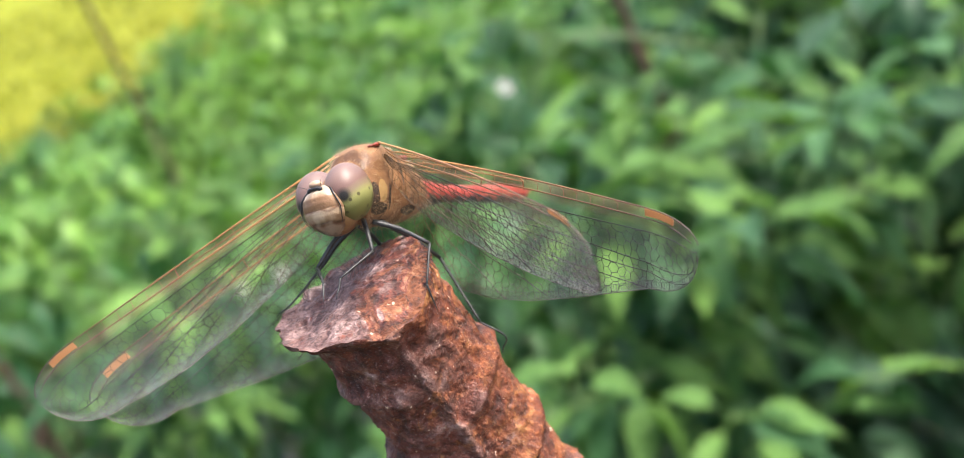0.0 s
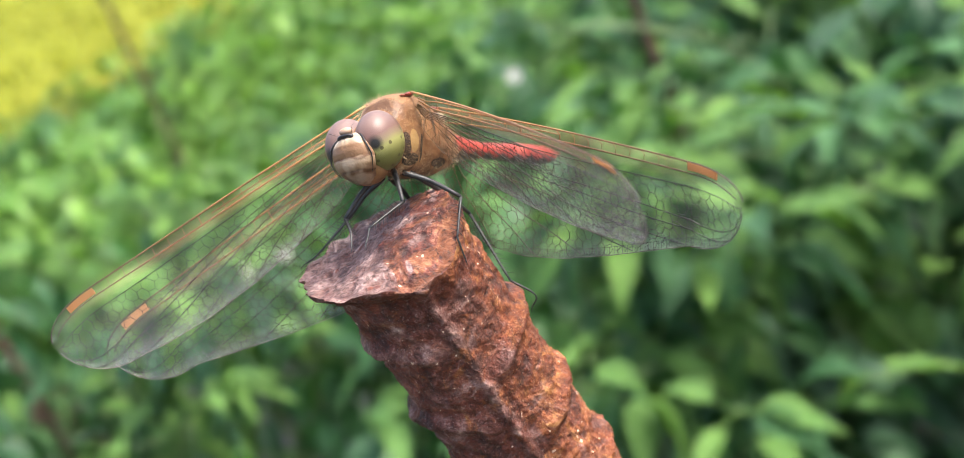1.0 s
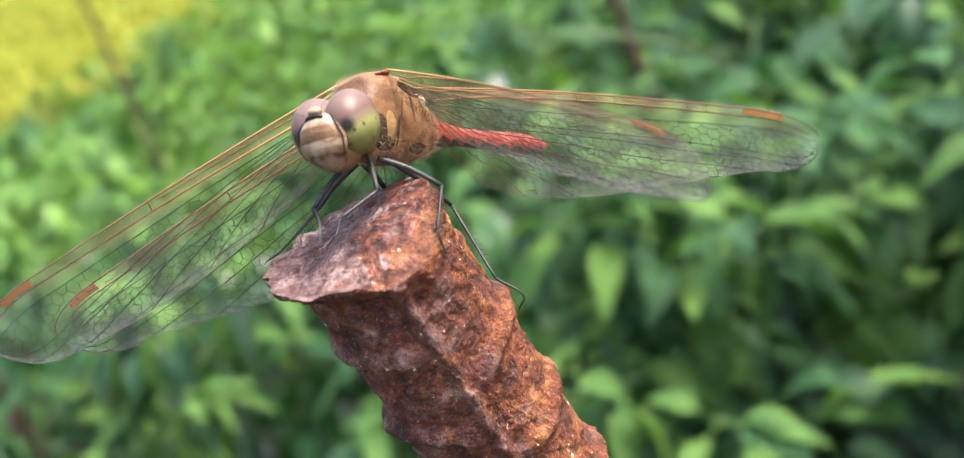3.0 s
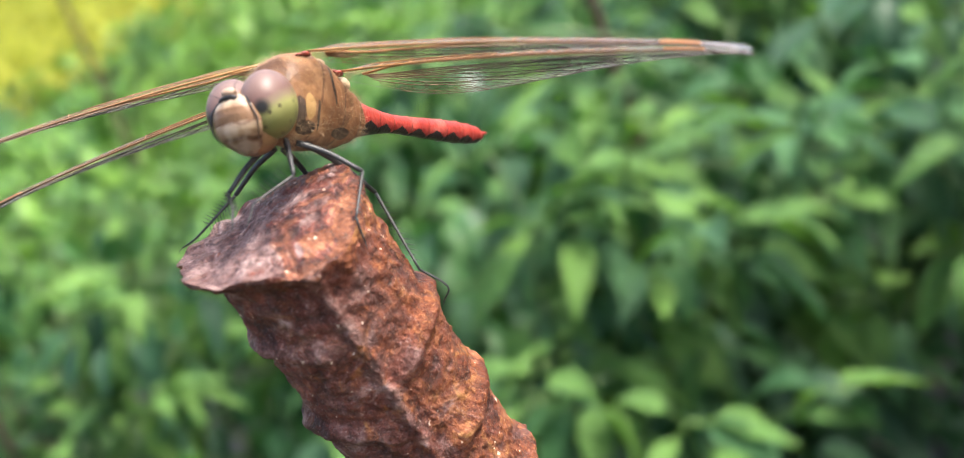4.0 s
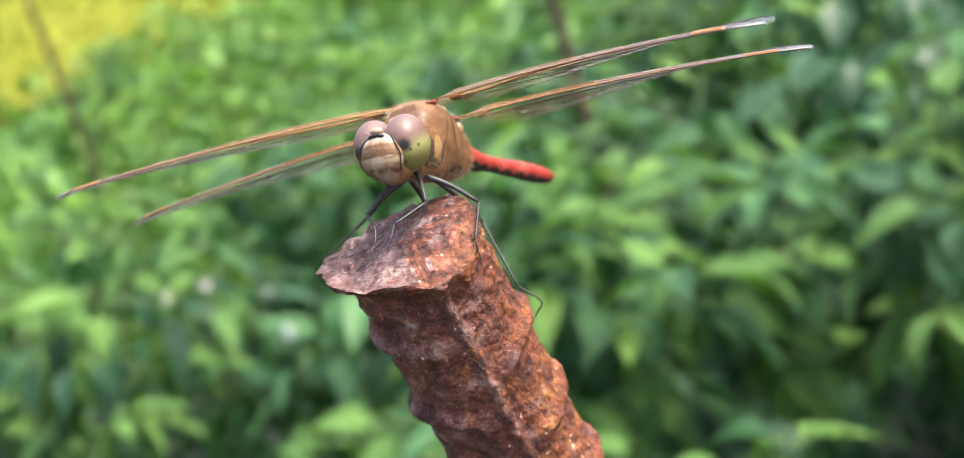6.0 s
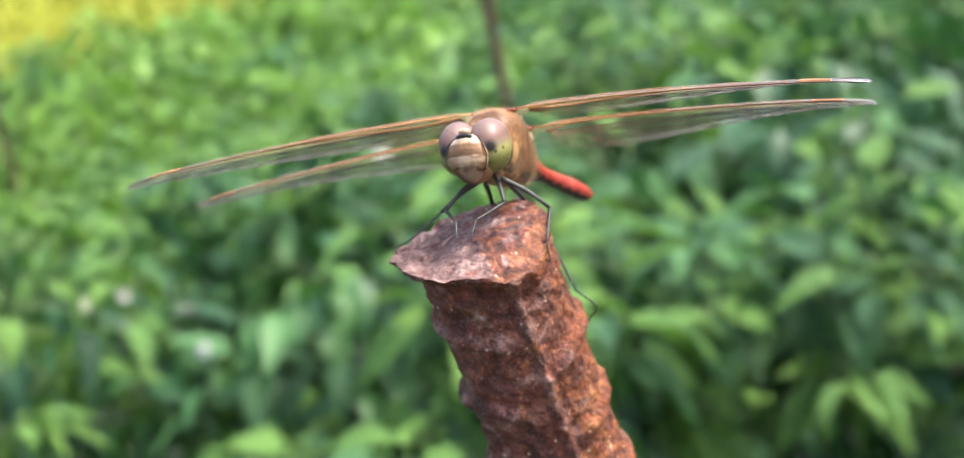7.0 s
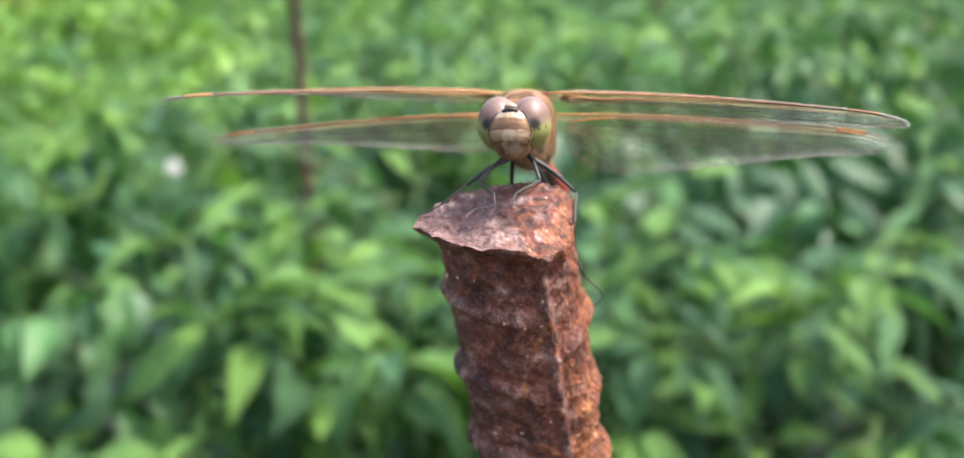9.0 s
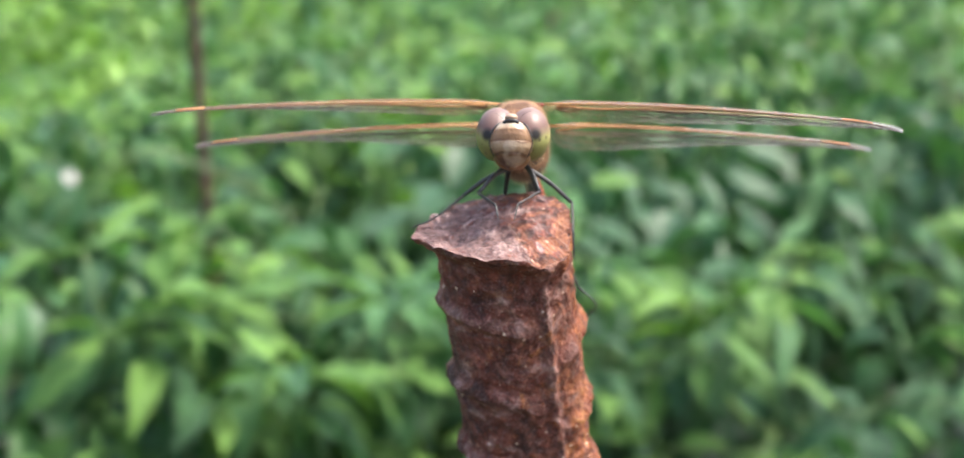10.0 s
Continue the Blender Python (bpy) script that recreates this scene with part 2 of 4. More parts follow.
POLLEN = plain_material("anther", (0.45, 0.42, 0.3), 0.7, 0.2, 300)
PEPPER_GREEN = plain_material("green_pepper_skin", (0.07, 0.19, 0.025), 0.22, 0.3, 40)
PEPPER_RED = plain_material("red_pepper_skin", (0.2, 0.008, 0.01), 0.25, 0.25, 40)
SOIL = plain_material("damp_soil", (0.085, 0.062, 0.043), 0.95, 0.35, 30, 0.2, 0.01)
FILM = plain_material("grey_mulch_film", (0.065, 0.065, 0.075), 0.45, 0.25, 14, 0.5, 0.003)
STONE = plain_material("gravel_stone", (0.34, 0.32, 0.28), 0.85, 0.35, 40, 0.3)
STRAW = plain_material("dry_straw", (0.5, 0.44, 0.27), 0.8, 0.3, 60, 0.3)


# ---- mesh helpers ----
def mesh_part(name, verts, faces, material, parent=None, smooth=True, label=""):
    me = bpy.data.meshes.new(name)
    me.from_pydata([tuple(v) for v in verts], [], faces)
    me.update()
    if smooth:
        me.polygons.foreach_set("use_smooth", [True] * len(me.polygons))
    for mt in material if isinstance(material, (list, tuple)) else [material]:
        me.materials.append(mt)
    ob = new(name, me)
    if parent:
        ob.parent = parent
    if label:
        tagged(ob, label)
    return ob


def empty(name, m=None):
    ob = new(name)
    ob.empty_display_size = 0.01
    if m is not None:
        ob.matrix_basis = m
    return ob


def grid_faces(rows, cols, closed=False):
    out = []
    for i in range(rows - 1):
        for j in range(cols if closed else cols - 1):
            k = (j + 1) % cols
            out.append((i * cols + j, i * cols + k, (i + 1) * cols + k, (i + 1) * cols + j))
    return out


def tube(points, radii, sides=8, cap=True):
    """Vertices and faces of a tube along points."""
    pts = [Vector(p) for p in points]
    if isinstance(radii, (int, float)):
        radii = [radii] * len(pts)
    verts, side = [], None
    for k, p in enumerate(pts):
        d = (pts[min(k + 1, len(pts) - 1)] - pts[max(k - 1, 0)]).normalized()
        if side is None:
            side = d.cross(Vector((0.31, 0.2, 0.93))).normalized()
        side = (side - side.dot(d) * d).normalized()
        other = d.cross(side)
        for j in range(sides):
            a = math.tau * j / sides
            verts.append(p + (side * math.cos(a) + other * math.sin(a)) * radii[k])
    faces = grid_faces(len(pts), sides, True)
    if cap:
        n = len(verts)
        faces += [tuple(range(sides - 1, -1, -1)), tuple(range(n - sides, n))]
    return verts, faces


def joined(*pieces):
    verts, faces = [], []
    for v, f in pieces:
        o = len(verts)
        verts += v
        faces += [tuple(i + o for i in q) for q in f]
    return verts, faces


def smooth_path(points, steps=5):
    """A rounded path through points."""
    p = [Vector(q) for q in points]
    p = [2 * p[0] - p[1]] + p + [2 * p[-1] - p[-2]]
    out = []
    for a, b, c, d in zip(p, p[1:], p[2:], p[3:]):
        for k in range(steps):
            s = k / steps
            out.append(0.5 * (2 * b + (c - a) * s + (2 * a - 5 * b + 4 * c - d) * s * s + (3 * b - a - 3 * c + d) * s ** 3))
    return out + [p[-2]]


# ---- ground ----
def build_ground():
    n, size = 60, 260.0
    verts = []
    for i in range(n + 1):
        for j in range(n + 1):
            a, b = (2 * i / n - 1), (2 * j / n - 1)
            x, y = size * a * abs(a) ** 1.6, size * b * abs(b) ** 1.6
            z = 0.012 * noise.noise(Vector((x * 2.1, y * 2.1, 0.0)))
            verts.append((x, y, z))
    ground = mesh_part("ground", verts, grid_faces(n + 1, n + 1), SOIL)
    tagged(ground, "bare damp brown soil between the crop rows", "ground", kind="structure")


def build_mulch(x0, x1, y0, y1, lift):
    """A bed covered with grey plastic film, crowned and wrinkled."""
    nx, ny, verts = 26, 130, []
    for j in range(ny + 1):
        y = y0 + (y1 - y0) * j / ny
        for i in range(nx + 1):
            s = i / nx
            x = x0 + (x1 - x0) * s
            z = 0.02 + lift * min(1, 5 * s, 5 * (1 - s)) + 0.008 * noise.noise(Vector((x * 9, y * 3.5, 1.0))) + 0.004 * noise.noise(Vector((x * 30, y * 22, 4.0)))
            verts.append((x, y, z))
    bed = mesh_part("mulch_film", verts, grid_faces(ny + 1, nx + 1), FILM)
    tagged(bed, "wrinkled grey plastic mulch film over a raised bed", "mulch film", "mulched beds", "structure")


def build_litter():
    """Gravel, crumbs of soil and dry straw lying between and on the beds."""
    rng = random.Random(5)
    verts, faces = [], []
    for k in range(500):
        x, y, r = rng.uniform(0.0, 0.9), rng.uniform(1.3, 2.6), rng.uniform(0.004, 0.012)
        bm_v = [(1, 0, 0), (-1, 0, 0), (0, 1, 0), (0, -1, 0), (0, 0, 1), (0, 0, -0.6)]
        o = len(verts)
        z = 0.12 if 0.2 < x < 0.75 else 0.03
        verts += [(x + r * a * rng.uniform(0.6, 1.2), y + r * b * rng.uniform(0.6, 1.2), z + r * 0.4 + r * c * rng.uniform(0.5, 0.9)) for a, b, c in bm_v]
        faces += [tuple(o + i for i in f) for f in ((0, 2, 4), (2, 1, 4), (1, 3, 4), (3, 0, 4), (2, 0, 5), (1, 2, 5), (3, 1, 5), (0, 3, 5))]
    tagged(mesh_part("gravel", verts, faces, STONE, smooth=False), "small pale stones scattered on the mulched bed", "gravel", kind="stuff")
    verts, faces = [], []
    for k in range(160):
        x, y, a, L = rng.uniform(0.0, 0.8), rng.uniform(1.3, 2.4), rng.uniform(0, 6.3), rng.uniform(0.04, 0.14)
        z = 0.135 if 0.2 < x < 0.75 else 0.04
        p = [(x, y, z), (x + L / 2 * math.cos(a), y + L / 2 * math.sin(a), z + rng.uniform(0, 0.03)), (x + L * math.cos(a + 0.2), y + L * math.sin(a + 0.2), z)]
        v, f = tube(p, 0.0013, 4)
        verts, faces = joined((verts, faces), (v, f))
    tagged(mesh_part("straw", verts, faces, STRAW), "dry straw stalks lying on the mulch film", "straw", kind="stuff")


def build_rice():
    """The ripening rice beyond the peppers: one dense stand of blades and ears."""
    rng = random.Random(8)
    m = Mat("ripe_rice", 0.7, 0.3)
    c = m.ramp(m.node("ShaderNodeNewGeometry").outputs["Random Per Island"], [(0.0, (0.18, 0.205, 0.015)), (0.5, (0.205, 0.22, 0.016)), (1.0, (0.24, 0.245, 0.02))])
    m.color(c)
    verts, faces = [], []
    bank = lambda x: max(2.2, 4.1 + 1.3 * (x + 1.3))
    for k in range(50000):
        depth = 14 * rng.random() ** 1.7
        x = 0.3 - (3.4 + 0.55 * depth) * rng.random()
        y = bank(x) + depth
        h, a, lean = rng.uniform(0.44, 0.58), rng.uniform(0, 6.3), rng.uniform(0.05, 0.22)
        w = 0.003 + 0.0008 * y
        dx, dy = math.cos(a), math.sin(a)
        o = len(verts)
        for s, wide in ((0.35, 1.0), (0.75, 1.0), (1.0, 0.7)):
            px, py, pz = x + dx * lean * s * s, y + dy * lean * s * s, h * (s - 0.12 * s ** 4)
            verts += [(px - dy * w * wide, py + dx * w * wide, pz), (px + dy * w * wide, py - dx * w * wide, pz)]
        faces += [(o, o + 1, o + 3, o + 2), (o + 2, o + 3, o + 5, o + 4)]
    tagged(mesh_part("rice_stand", verts, faces, m.m), "dense yellow-green ripening rice beyond the peppers", "rice", kind="stuff")
    verts, n = [], 40
    for j in range(n + 1):
        depth = 230 * (j / n) ** 3
        for i in range(n + 1):
            x = 0.3 - (3.4 + 0.95 * depth) * (i / n)
            y = bank(x) + 0.1 + depth
            verts.append((x, y, 0.46 + 0.02 * noise.noise(Vector((x * 1.3, y * 1.3, 0)))))
    field = plain_material("rice_canopy", (0.19, 0.21, 0.016), 0.9, 0.12, 1.5, 0.1)
    tagged(mesh_part("rice_field", verts, grid_faces(n + 1, n + 1), field), "level yellow-green rice field reaching into the distance", "rice field", kind="structure")


# ---- the rusty stake under the insect ----
STAKE = Matrix(((0.988718, 0.0, -0.149787, -0.003616), (-0.022602, 0.988550, -0.149192, 0.166016), (0.148072, 0.150894, 0.977397, 0.918), (0, 0, 0, 1)))
RIM = [(0, 5.9, 2.9), (35, 5.8, 2.7), (70, 5.8, 2.6), (110, 5.9, 2.7), (145, 6.2, 2.9), (176, 7.5, 3.2), (212, 7.4, 3.65), (240, 8.1, 3.5), (262, 7.3, 2.6), (283, 7.3, 1.2), (305, 6.4, 0.7), (333, 6.0, 1.5), (360, 5.9, 2.9)]


def rim(phi):
    """Radius and height of the sheared edge: straight runs between corners."""
    phi %= 360
    for (a, r0, h0), (b, r1, h1) in zip(RIM, RIM[1:]):
        if phi <= b:
            p, q = radians(phi - a), radians(b - phi)
            r = r0 * r1 * math.sin(p + q) / (r0 * math.sin(p) + r1 * math.sin(q))
            return r, h0 + (h1 - h0) * (phi - a) / (b - a)
    return RIM[0][1:]


def bar_radius(phi, h):
    """Radius in mm of a deformed reinforcing bar, and how proud it stands there: two long ridges and staggered crescent ribs."""
    r = base = 5.5
    for at in (282, 102):
        d = (phi - at + 180) % 360 - 180
        r += 0.6 * math.exp(-(d / 5.0) ** 2)
    right = (phi - 282) % 360 < 180
    mid = 12 if right else 192
    d = (phi - mid + 180) % 360 - 180
    fade = max(0.0, 1 - (abs(d) / 84) ** 4)
    first = -7.0 if right else -3.4
    line = h + 1.9 * (d / 80) ** 2
    k = round((line - first) / -7.2)
    if k >= 0:
        g = line - (first - 7.2 * k)
        r += 0.72 * fade * math.exp(-(abs(g) / 0.72) ** 2.6)
    return r, min(1.0, (r - base) / 0.5)


def rough_noise(p, big=0.18, mid=0.24, small=0.13):
    q = Vector(p)
    return big * noise.noise(q * 0.32) + mid * noise.noise(q * 0.95 + Vector((7, 1, 3))) + small * noise.noise(q * 2.6) + 0.09 * noise.noise(q * 5.0)


def build_stake():
    stake = empty("rebar_stake", STAKE)
    tagged(stake, "rusted steel reinforcing bar stake with a crumpled cut end", "stake")
    cols, verts, wear = 240, [], []
    depth = [0.12 * k for k in range(14)] + [1.7 + 0.16 * k for k in range(175)] + [30 + 9 * k for k in range(1, 102)]
    edge = []
    for n_row, s in enumerate(depth):
        for j in range(cols):
            phi = 360 * j / cols
            r_top, h_top = rim(phi)
            h = h_top * max(0.0, 1 - s / 12) - s
            k = min(1.0, s / 1.9)
            k = k * k * (3 - 2 * k)
            full, proud = bar_radius(phi, h)
            r = r_top + (full - r_top) * k
            wear.append(proud * k)
            a = radians(phi)
            p = Vector((math.cos(a) * r, math.sin(a) * r, h))
            g = rough_noise(p)
            p.x += math.cos(a) * g
            p.y += math.sin(a) * g
            if n_row < 3:
                p.z += 0.5 * noise.noise(Vector((p.x * 0.7, p.y * 0.7, 9.0)))
            if n_row == 0:
                edge.append(p.copy())
            verts.append(p * 0.001)
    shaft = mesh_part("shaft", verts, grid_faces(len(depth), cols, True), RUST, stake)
    shaft.data.attributes.new("wear", "FLOAT", "POINT").data.foreach_set("value", wear)
    # the sheared top, higher towards the back, with a worn bevel at the front
    rings, verts = 34, []
    for i in range(rings + 1):
        t = 1 - i / rings
        for j in range(cols):
            e = edge[j]
            x, y = e.x * t, e.y * t
            hc = 3.2 + 0.13 * x
            h = hc + (e.z - hc) * t ** 2.6
            if 0 < i:
                h += (rough_noise((x, y, 20), 0.3, 0.12, 0.05) + 0.3 * abs(noise.noise(Vector((x * 0.3, y * 0.3, 5.0)))) - 0.35 * abs(noise.noise(Vector((x * 0.5, y * 0.9, 8.0))))) * min(1, 6 * (1 - t))
            verts.append(Vector((x, y, h)) * 0.001)
    mesh_part("cut_face", verts, [f[::-1] for f in grid_faces(rings + 1, cols, True)][::1], RUST_CUT, stake, label="paler sheared end of the bar")


# ---- the dragonfly ----
BODY = Matrix(((-0.374027, 0.912390, 0.166276, -0.000777), (-0.833718, -0.409322, 0.370634, 0.169556), (0.406223, 0.0, 0.913774, 0.926927), (0, 0, 0, 1)))
MM = 0.001


def ellipsoid(c, r, rows=20, cols=28, power=2.0):
    verts = []
    for i in range(rows + 1):
        a = math.pi * i / rows
        for j in range(cols):
            b = math.tau * j / cols
            d = Vector((math.cos(a), math.sin(a) * math.cos(b), math.sin(a) * math.sin(b)))
            verts.append(Vector((c[0] + r[0] * d.x, c[1] + r[1] * d.y, c[2] + r[2] * d.z)) * MM)
    return verts, grid_faces(rows + 1, cols, True)


def dragon_materials():
    out = {}
    # compound eye: mauve-brown cap over a yellow-green lower half, with a dark spot
    m = Mat("compound_eye", 0.4, 0.4)
    z = m.axis("Z")
    y = m.math("ABSOLUTE", m.math("ADD", m.axis("Y"), 0.00015))
    x = m.axis("X")
    level = m.math("SUBTRACT", m.math("ADD", z, m.math("MULTIPLY", x, 0.25)), m.math("MULTIPLY", y, 0.35))
    level = m.math("ADD", level, m.math("MULTIPLY", m.noise(900, 2), 0.0003))
    c = m.ramp(m.math("MULTIPLY_ADD", level, 250.0, 0.5), [(0.12, (0.16, 0.16, 0.05)), (0.3, (0.27, 0.27, 0.095)), (0.42, (0.19, 0.14, 0.085)), (0.54, (0.135, 0.07, 0.055)), (0.85, (0.18, 0.115, 0.1))])
    spots = m.node("ShaderNodeTexVoronoi")
    spots.inputs["Scale"].default_value = 1500
    m.link(m.co.outputs["Object"], spots.inputs["Vector"])
    c = m.mix(m.math("MULTIPLY", m.math("LESS_THAN", spots.outputs["Distance"], 0.2), m.math("LESS_THAN", level, 0.0)), c, (0.1, 0.09, 0.035))
    vec = m.node("ShaderNodeVectorMath")
    vec.operation = "DISTANCE"
    comb = m.node("ShaderNodeCombineXYZ")
    m.link(x, comb.inputs[0]), m.link(y, comb.inputs[1]), m.link(z, comb.inputs[2])
    m.link(comb.outputs[0], vec.inputs[0])
    vec.inputs[1].default_value = (0.0057, 0.0019, -0.00125)
    c = m.mix(m.ramp(m.math("MULTIPLY", vec.outputs["Value"], 1000.0), [(0.26, (1, 1, 1)), (0.66, (0, 0, 0))]), c, (0.012, 0.01, 0.008))
    m.color(c)
    cells = m.node("ShaderNodeTexVoronoi")
    cells.inputs["Scale"].default_value = 12000
    m.link(m.co.outputs["Object"], cells.inputs["Vector"])
    m.bump(cells.outputs["Distance"], 0.00002, 0.4)
    out["eye"] = m.m

    m = Mat("tan_face", 0.32, 0.5)
    z = m.math("ADD", m.axis("Z"), m.math("MULTIPLY", m.math("SUBTRACT", m.noise(500, 2), 0.5), 0.0008))
    c = m.ramp(m.math("MULTIPLY_ADD", z, 277.8, 1.035), [(0.05, (0.05, 0.025, 0.013)), (0.2, (0.13, 0.064, 0.03)), (0.27, (0.06, 0.026, 0.012)), (0.31, (0.21, 0.125, 0.07)), (0.48, (0.32, 0.215, 0.125)), (0.515, (0.15, 0.07, 0.032)), (0.55, (0.21, 0.11, 0.05)), (0.76, (0.25, 0.135, 0.065)), (0.8, (0.34, 0.235, 0.14)), (0.88, (0.5, 0.42, 0.31)), (0.97, (0.42, 0.34, 0.25))])
    blotch = m.ramp(m.noise(850, 3, 0.6, 0.8), [(0.5, (0, 0, 0)), (0.62, (1, 1, 1))])
    c = m.mix(m.math("MULTIPLY", blotch, 0.42), c, (0.13, 0.06, 0.03))
    # pale blotches put the face's glossy highlights into its colour
    painted_sheen = m.ramp(m.noise(620, 2, 0.5), [(0.55, (0, 0, 0)), (0.66, (1, 1, 1))])
    c = m.mix(m.math("MULTIPLY", painted_sheen, 0.5), c, (0.44, 0.35, 0.25))
    groove = m.math("LESS_THAN", m.math("ABSOLUTE", m.math("ADD", m.axis("Z"), 0.00183)), 0.00005)
    m.color(c).bump(m.math("ADD", m.math("MULTIPLY", groove, -1.0), m.noise(3000, 2)), 0.00004)
    out["face"] = m.m
    out["lip"] = plain_material("mouth_brown", (0.2, 0.105, 0.045), 0.45, 0.35, 700)
    out["black"] = plain_material("black_cuticle", (0.014, 0.013, 0.013), 0.32, 0.5, 900)

    m = Mat("thorax_cuticle", 0.5, 0.4)
    n = m.noise(330, 4, 0.6, 0.4)
    c = m.ramp(n, [(0.3, (0.12, 0.053, 0.022)), (0.5, (0.24, 0.118, 0.05)), (0.72, (0.36, 0.2, 0.095))])
    low = m.ramp(m.math("MULTIPLY_ADD", m.math("ADD", m.axis("Z"), m.math("MULTIPLY", n, 0.001)), 300.0, 1.0), [(0.12, (1, 1, 1)), (0.4, (0, 0, 0))])
    c = m.mix(m.math("MULTIPLY", low, 0.7), c, (0.2, 0.11, 0.07))
    seam = m.math("FRACT", m.math("ADD", m.math("MULTIPLY", m.math("ADD", m.axis("X"), m.math("MULTIPLY", m.axis("Z"), 0.42)), 330.0), m.math("MULTIPLY", m.noise(500, 2), 0.14)))
    rear = m.ramp(m.math("MULTIPLY_ADD", m.math("ADD", m.axis("X"), m.math("MULTIPLY", n, 0.002)), -150.0, 0.35), [(0.2, (0, 0, 0)), (0.75, (1, 1, 1))])
    c = m.mix(m.math("MULTIPLY", rear, 0.45), c, (0.27, 0.095, 0.04))
    c = m.mix(m.math("MULTIPLY", m.ramp(m.noise(380, 4, 0.6, 1.0), [(0.49, (0, 0, 0)), (0.6, (1, 1, 1))]), 0.68), c, (0.1, 0.04, 0.016))
    c = m.mix(m.math("MULTIPLY", m.math("LESS_THAN", seam, 0.07), 0.6), c, (0.06, 0.027, 0.013))
    wob = m.math("MULTIPLY", m.math("SUBTRACT", m.noise(330, 2), 0.5), 0.4)

    def blot(cx, cz, rx, rz):
        p = m.math("POWER", m.math("MULTIPLY_ADD", m.axis("X"), 1000.0 / rx, -cx / rx), 2.0)
        q = m.math("POWER", m.math("MULTIPLY_ADD", m.axis("Z"), 1000.0 / rz, -cz / rz), 2.0)
        return m.math("LESS_THAN", m.math("ADD", m.math("ADD", p, q), wob), 1.0)
    for cx, cz, rx, rz in ((2.15, -1.5, 0.42, 1.1), (1.5, -2.35, 0.85, 0.42), (0.45, -1.6, 0.14, 1.0), (-2.4, -2.6, 1.2, 0.35), (-1.5, 0.6, 0.16, 1.5)):
        c = m.mix(m.math("MULTIPLY", blot(cx, cz, rx, rz), 0.88), c, (0.02, 0.016, 0.014))
    c = m.mix(blot(1.3, -1.05, 0.5, 0.85), c, (0.36, 0.22, 0.085))
    m.color(c).rough(n, 0.38, 0.62)
    m.bump(m.math("ADD", m.math("MULTIPLY", m.math("LESS_THAN", seam, 0.09), -1.0), m.noise(1800, 2)), 0.00009)
    out["thorax"] = m.m
    out["hair"] = plain_material("tan_hair", (0.46, 0.33, 0.19), 0.6, 0.3, 400)
    out["cream"] = plain_material("cream_wing_root", (0.4, 0.3, 0.19), 0.55, 0.2, 700)
    out["vertex"] = plain_material("tan_knob", (0.36, 0.24, 0.16), 0.4, 0.2, 900)
    out["redroot"] = plain_material("red_wing_hinge", (0.22, 0.04, 0.025), 0.45, 0.4, 900)

    m = Mat("abdomen_red", 0.36, 0.5)
    x, z = m.axis("X"), m.axis("Z")
    zrel = m.math("SUBTRACT", z, m.math("MULTIPLY_ADD", x, 0.0197, -0.00087))
    saw = m.math("ABSOLUTE", m.math("SUBTRACT", m.math("FRACT", m.math("MULTIPLY_ADD", x, 388.0, 20.0)), 0.5))
    cut = m.math("SUBTRACT", m.math("MULTIPLY", saw, 0.0008), 0.00067)
    cut = m.math("ADD", cut, m.math("MULTIPLY", m.math("SUBTRACT", m.noise(1600, 2), 0.5), 0.0003))
    c = m.ramp(m.noise(420, 4), [(0.3, (0.22, 0.014, 0.012)), (0.55, (0.37, 0.04, 0.03)), (0.75, (0.48, 0.12, 0.09))])
    c = m.mix(m.math("LESS_THAN", zrel, cut), c, (0.015, 0.012, 0.012))
    m.color(c).bump(m.noise(3000, 3), 0.00006)
    out["abdomen"] = m.m
    out["leg"] = plain_material("black_leg", (0.03, 0.03, 0.03), 0.45, 0.6, 1500)

    # wing: clear film with a fine dark net, milky towards the tip
    m = Mat("wing_film", 0.25, 0.5)
    toward = m.math("MULTIPLY", m.axis("X"), 34.0)
    clear = m.node("ShaderNodeBsdfTransparent")
    clear.inputs[0].default_value = (0.985, 0.985, 0.975, 1)
    gloss = m.node("ShaderNodeBsdfGlossy")
    gloss.inputs["Roughness"].default_value = 0.22
    gloss.inputs["Color"].default_value = (0.9, 0.9, 0.9, 1)
    milk = m.node("ShaderNodeBsdfTranslucent")
    milk.inputs["Color"].default_value = (0.9, 0.9, 0.88, 1)
    chalk = m.node("ShaderNodeBsdfDiffuse")
    chalk.inputs["Color"].default_value = (0.9, 0.9, 0.88, 1)
    veil = m.node("ShaderNodeMixShader")
    veil.inputs[0].default_value = 0.5
    m.link(milk.outputs[0], veil.inputs[1]), m.link(chalk.outputs[0], veil.inputs[2])
    a = m.node("ShaderNodeMixShader")
    fres = m.node("ShaderNodeFresnel")
    fres.inputs["IOR"].default_value = 1.35
    m.link(m.math("MULTIPLY", fres.outputs[0], 0.28), a.inputs[0])
    m.link(clear.outputs[0], a.inputs[1]), m.link(gloss.outputs[0], a.inputs[2])
    rear = m.node("ShaderNodeAttribute")
    rear.attribute_name = "rearward"
    b = m.node("ShaderNodeMixShader")
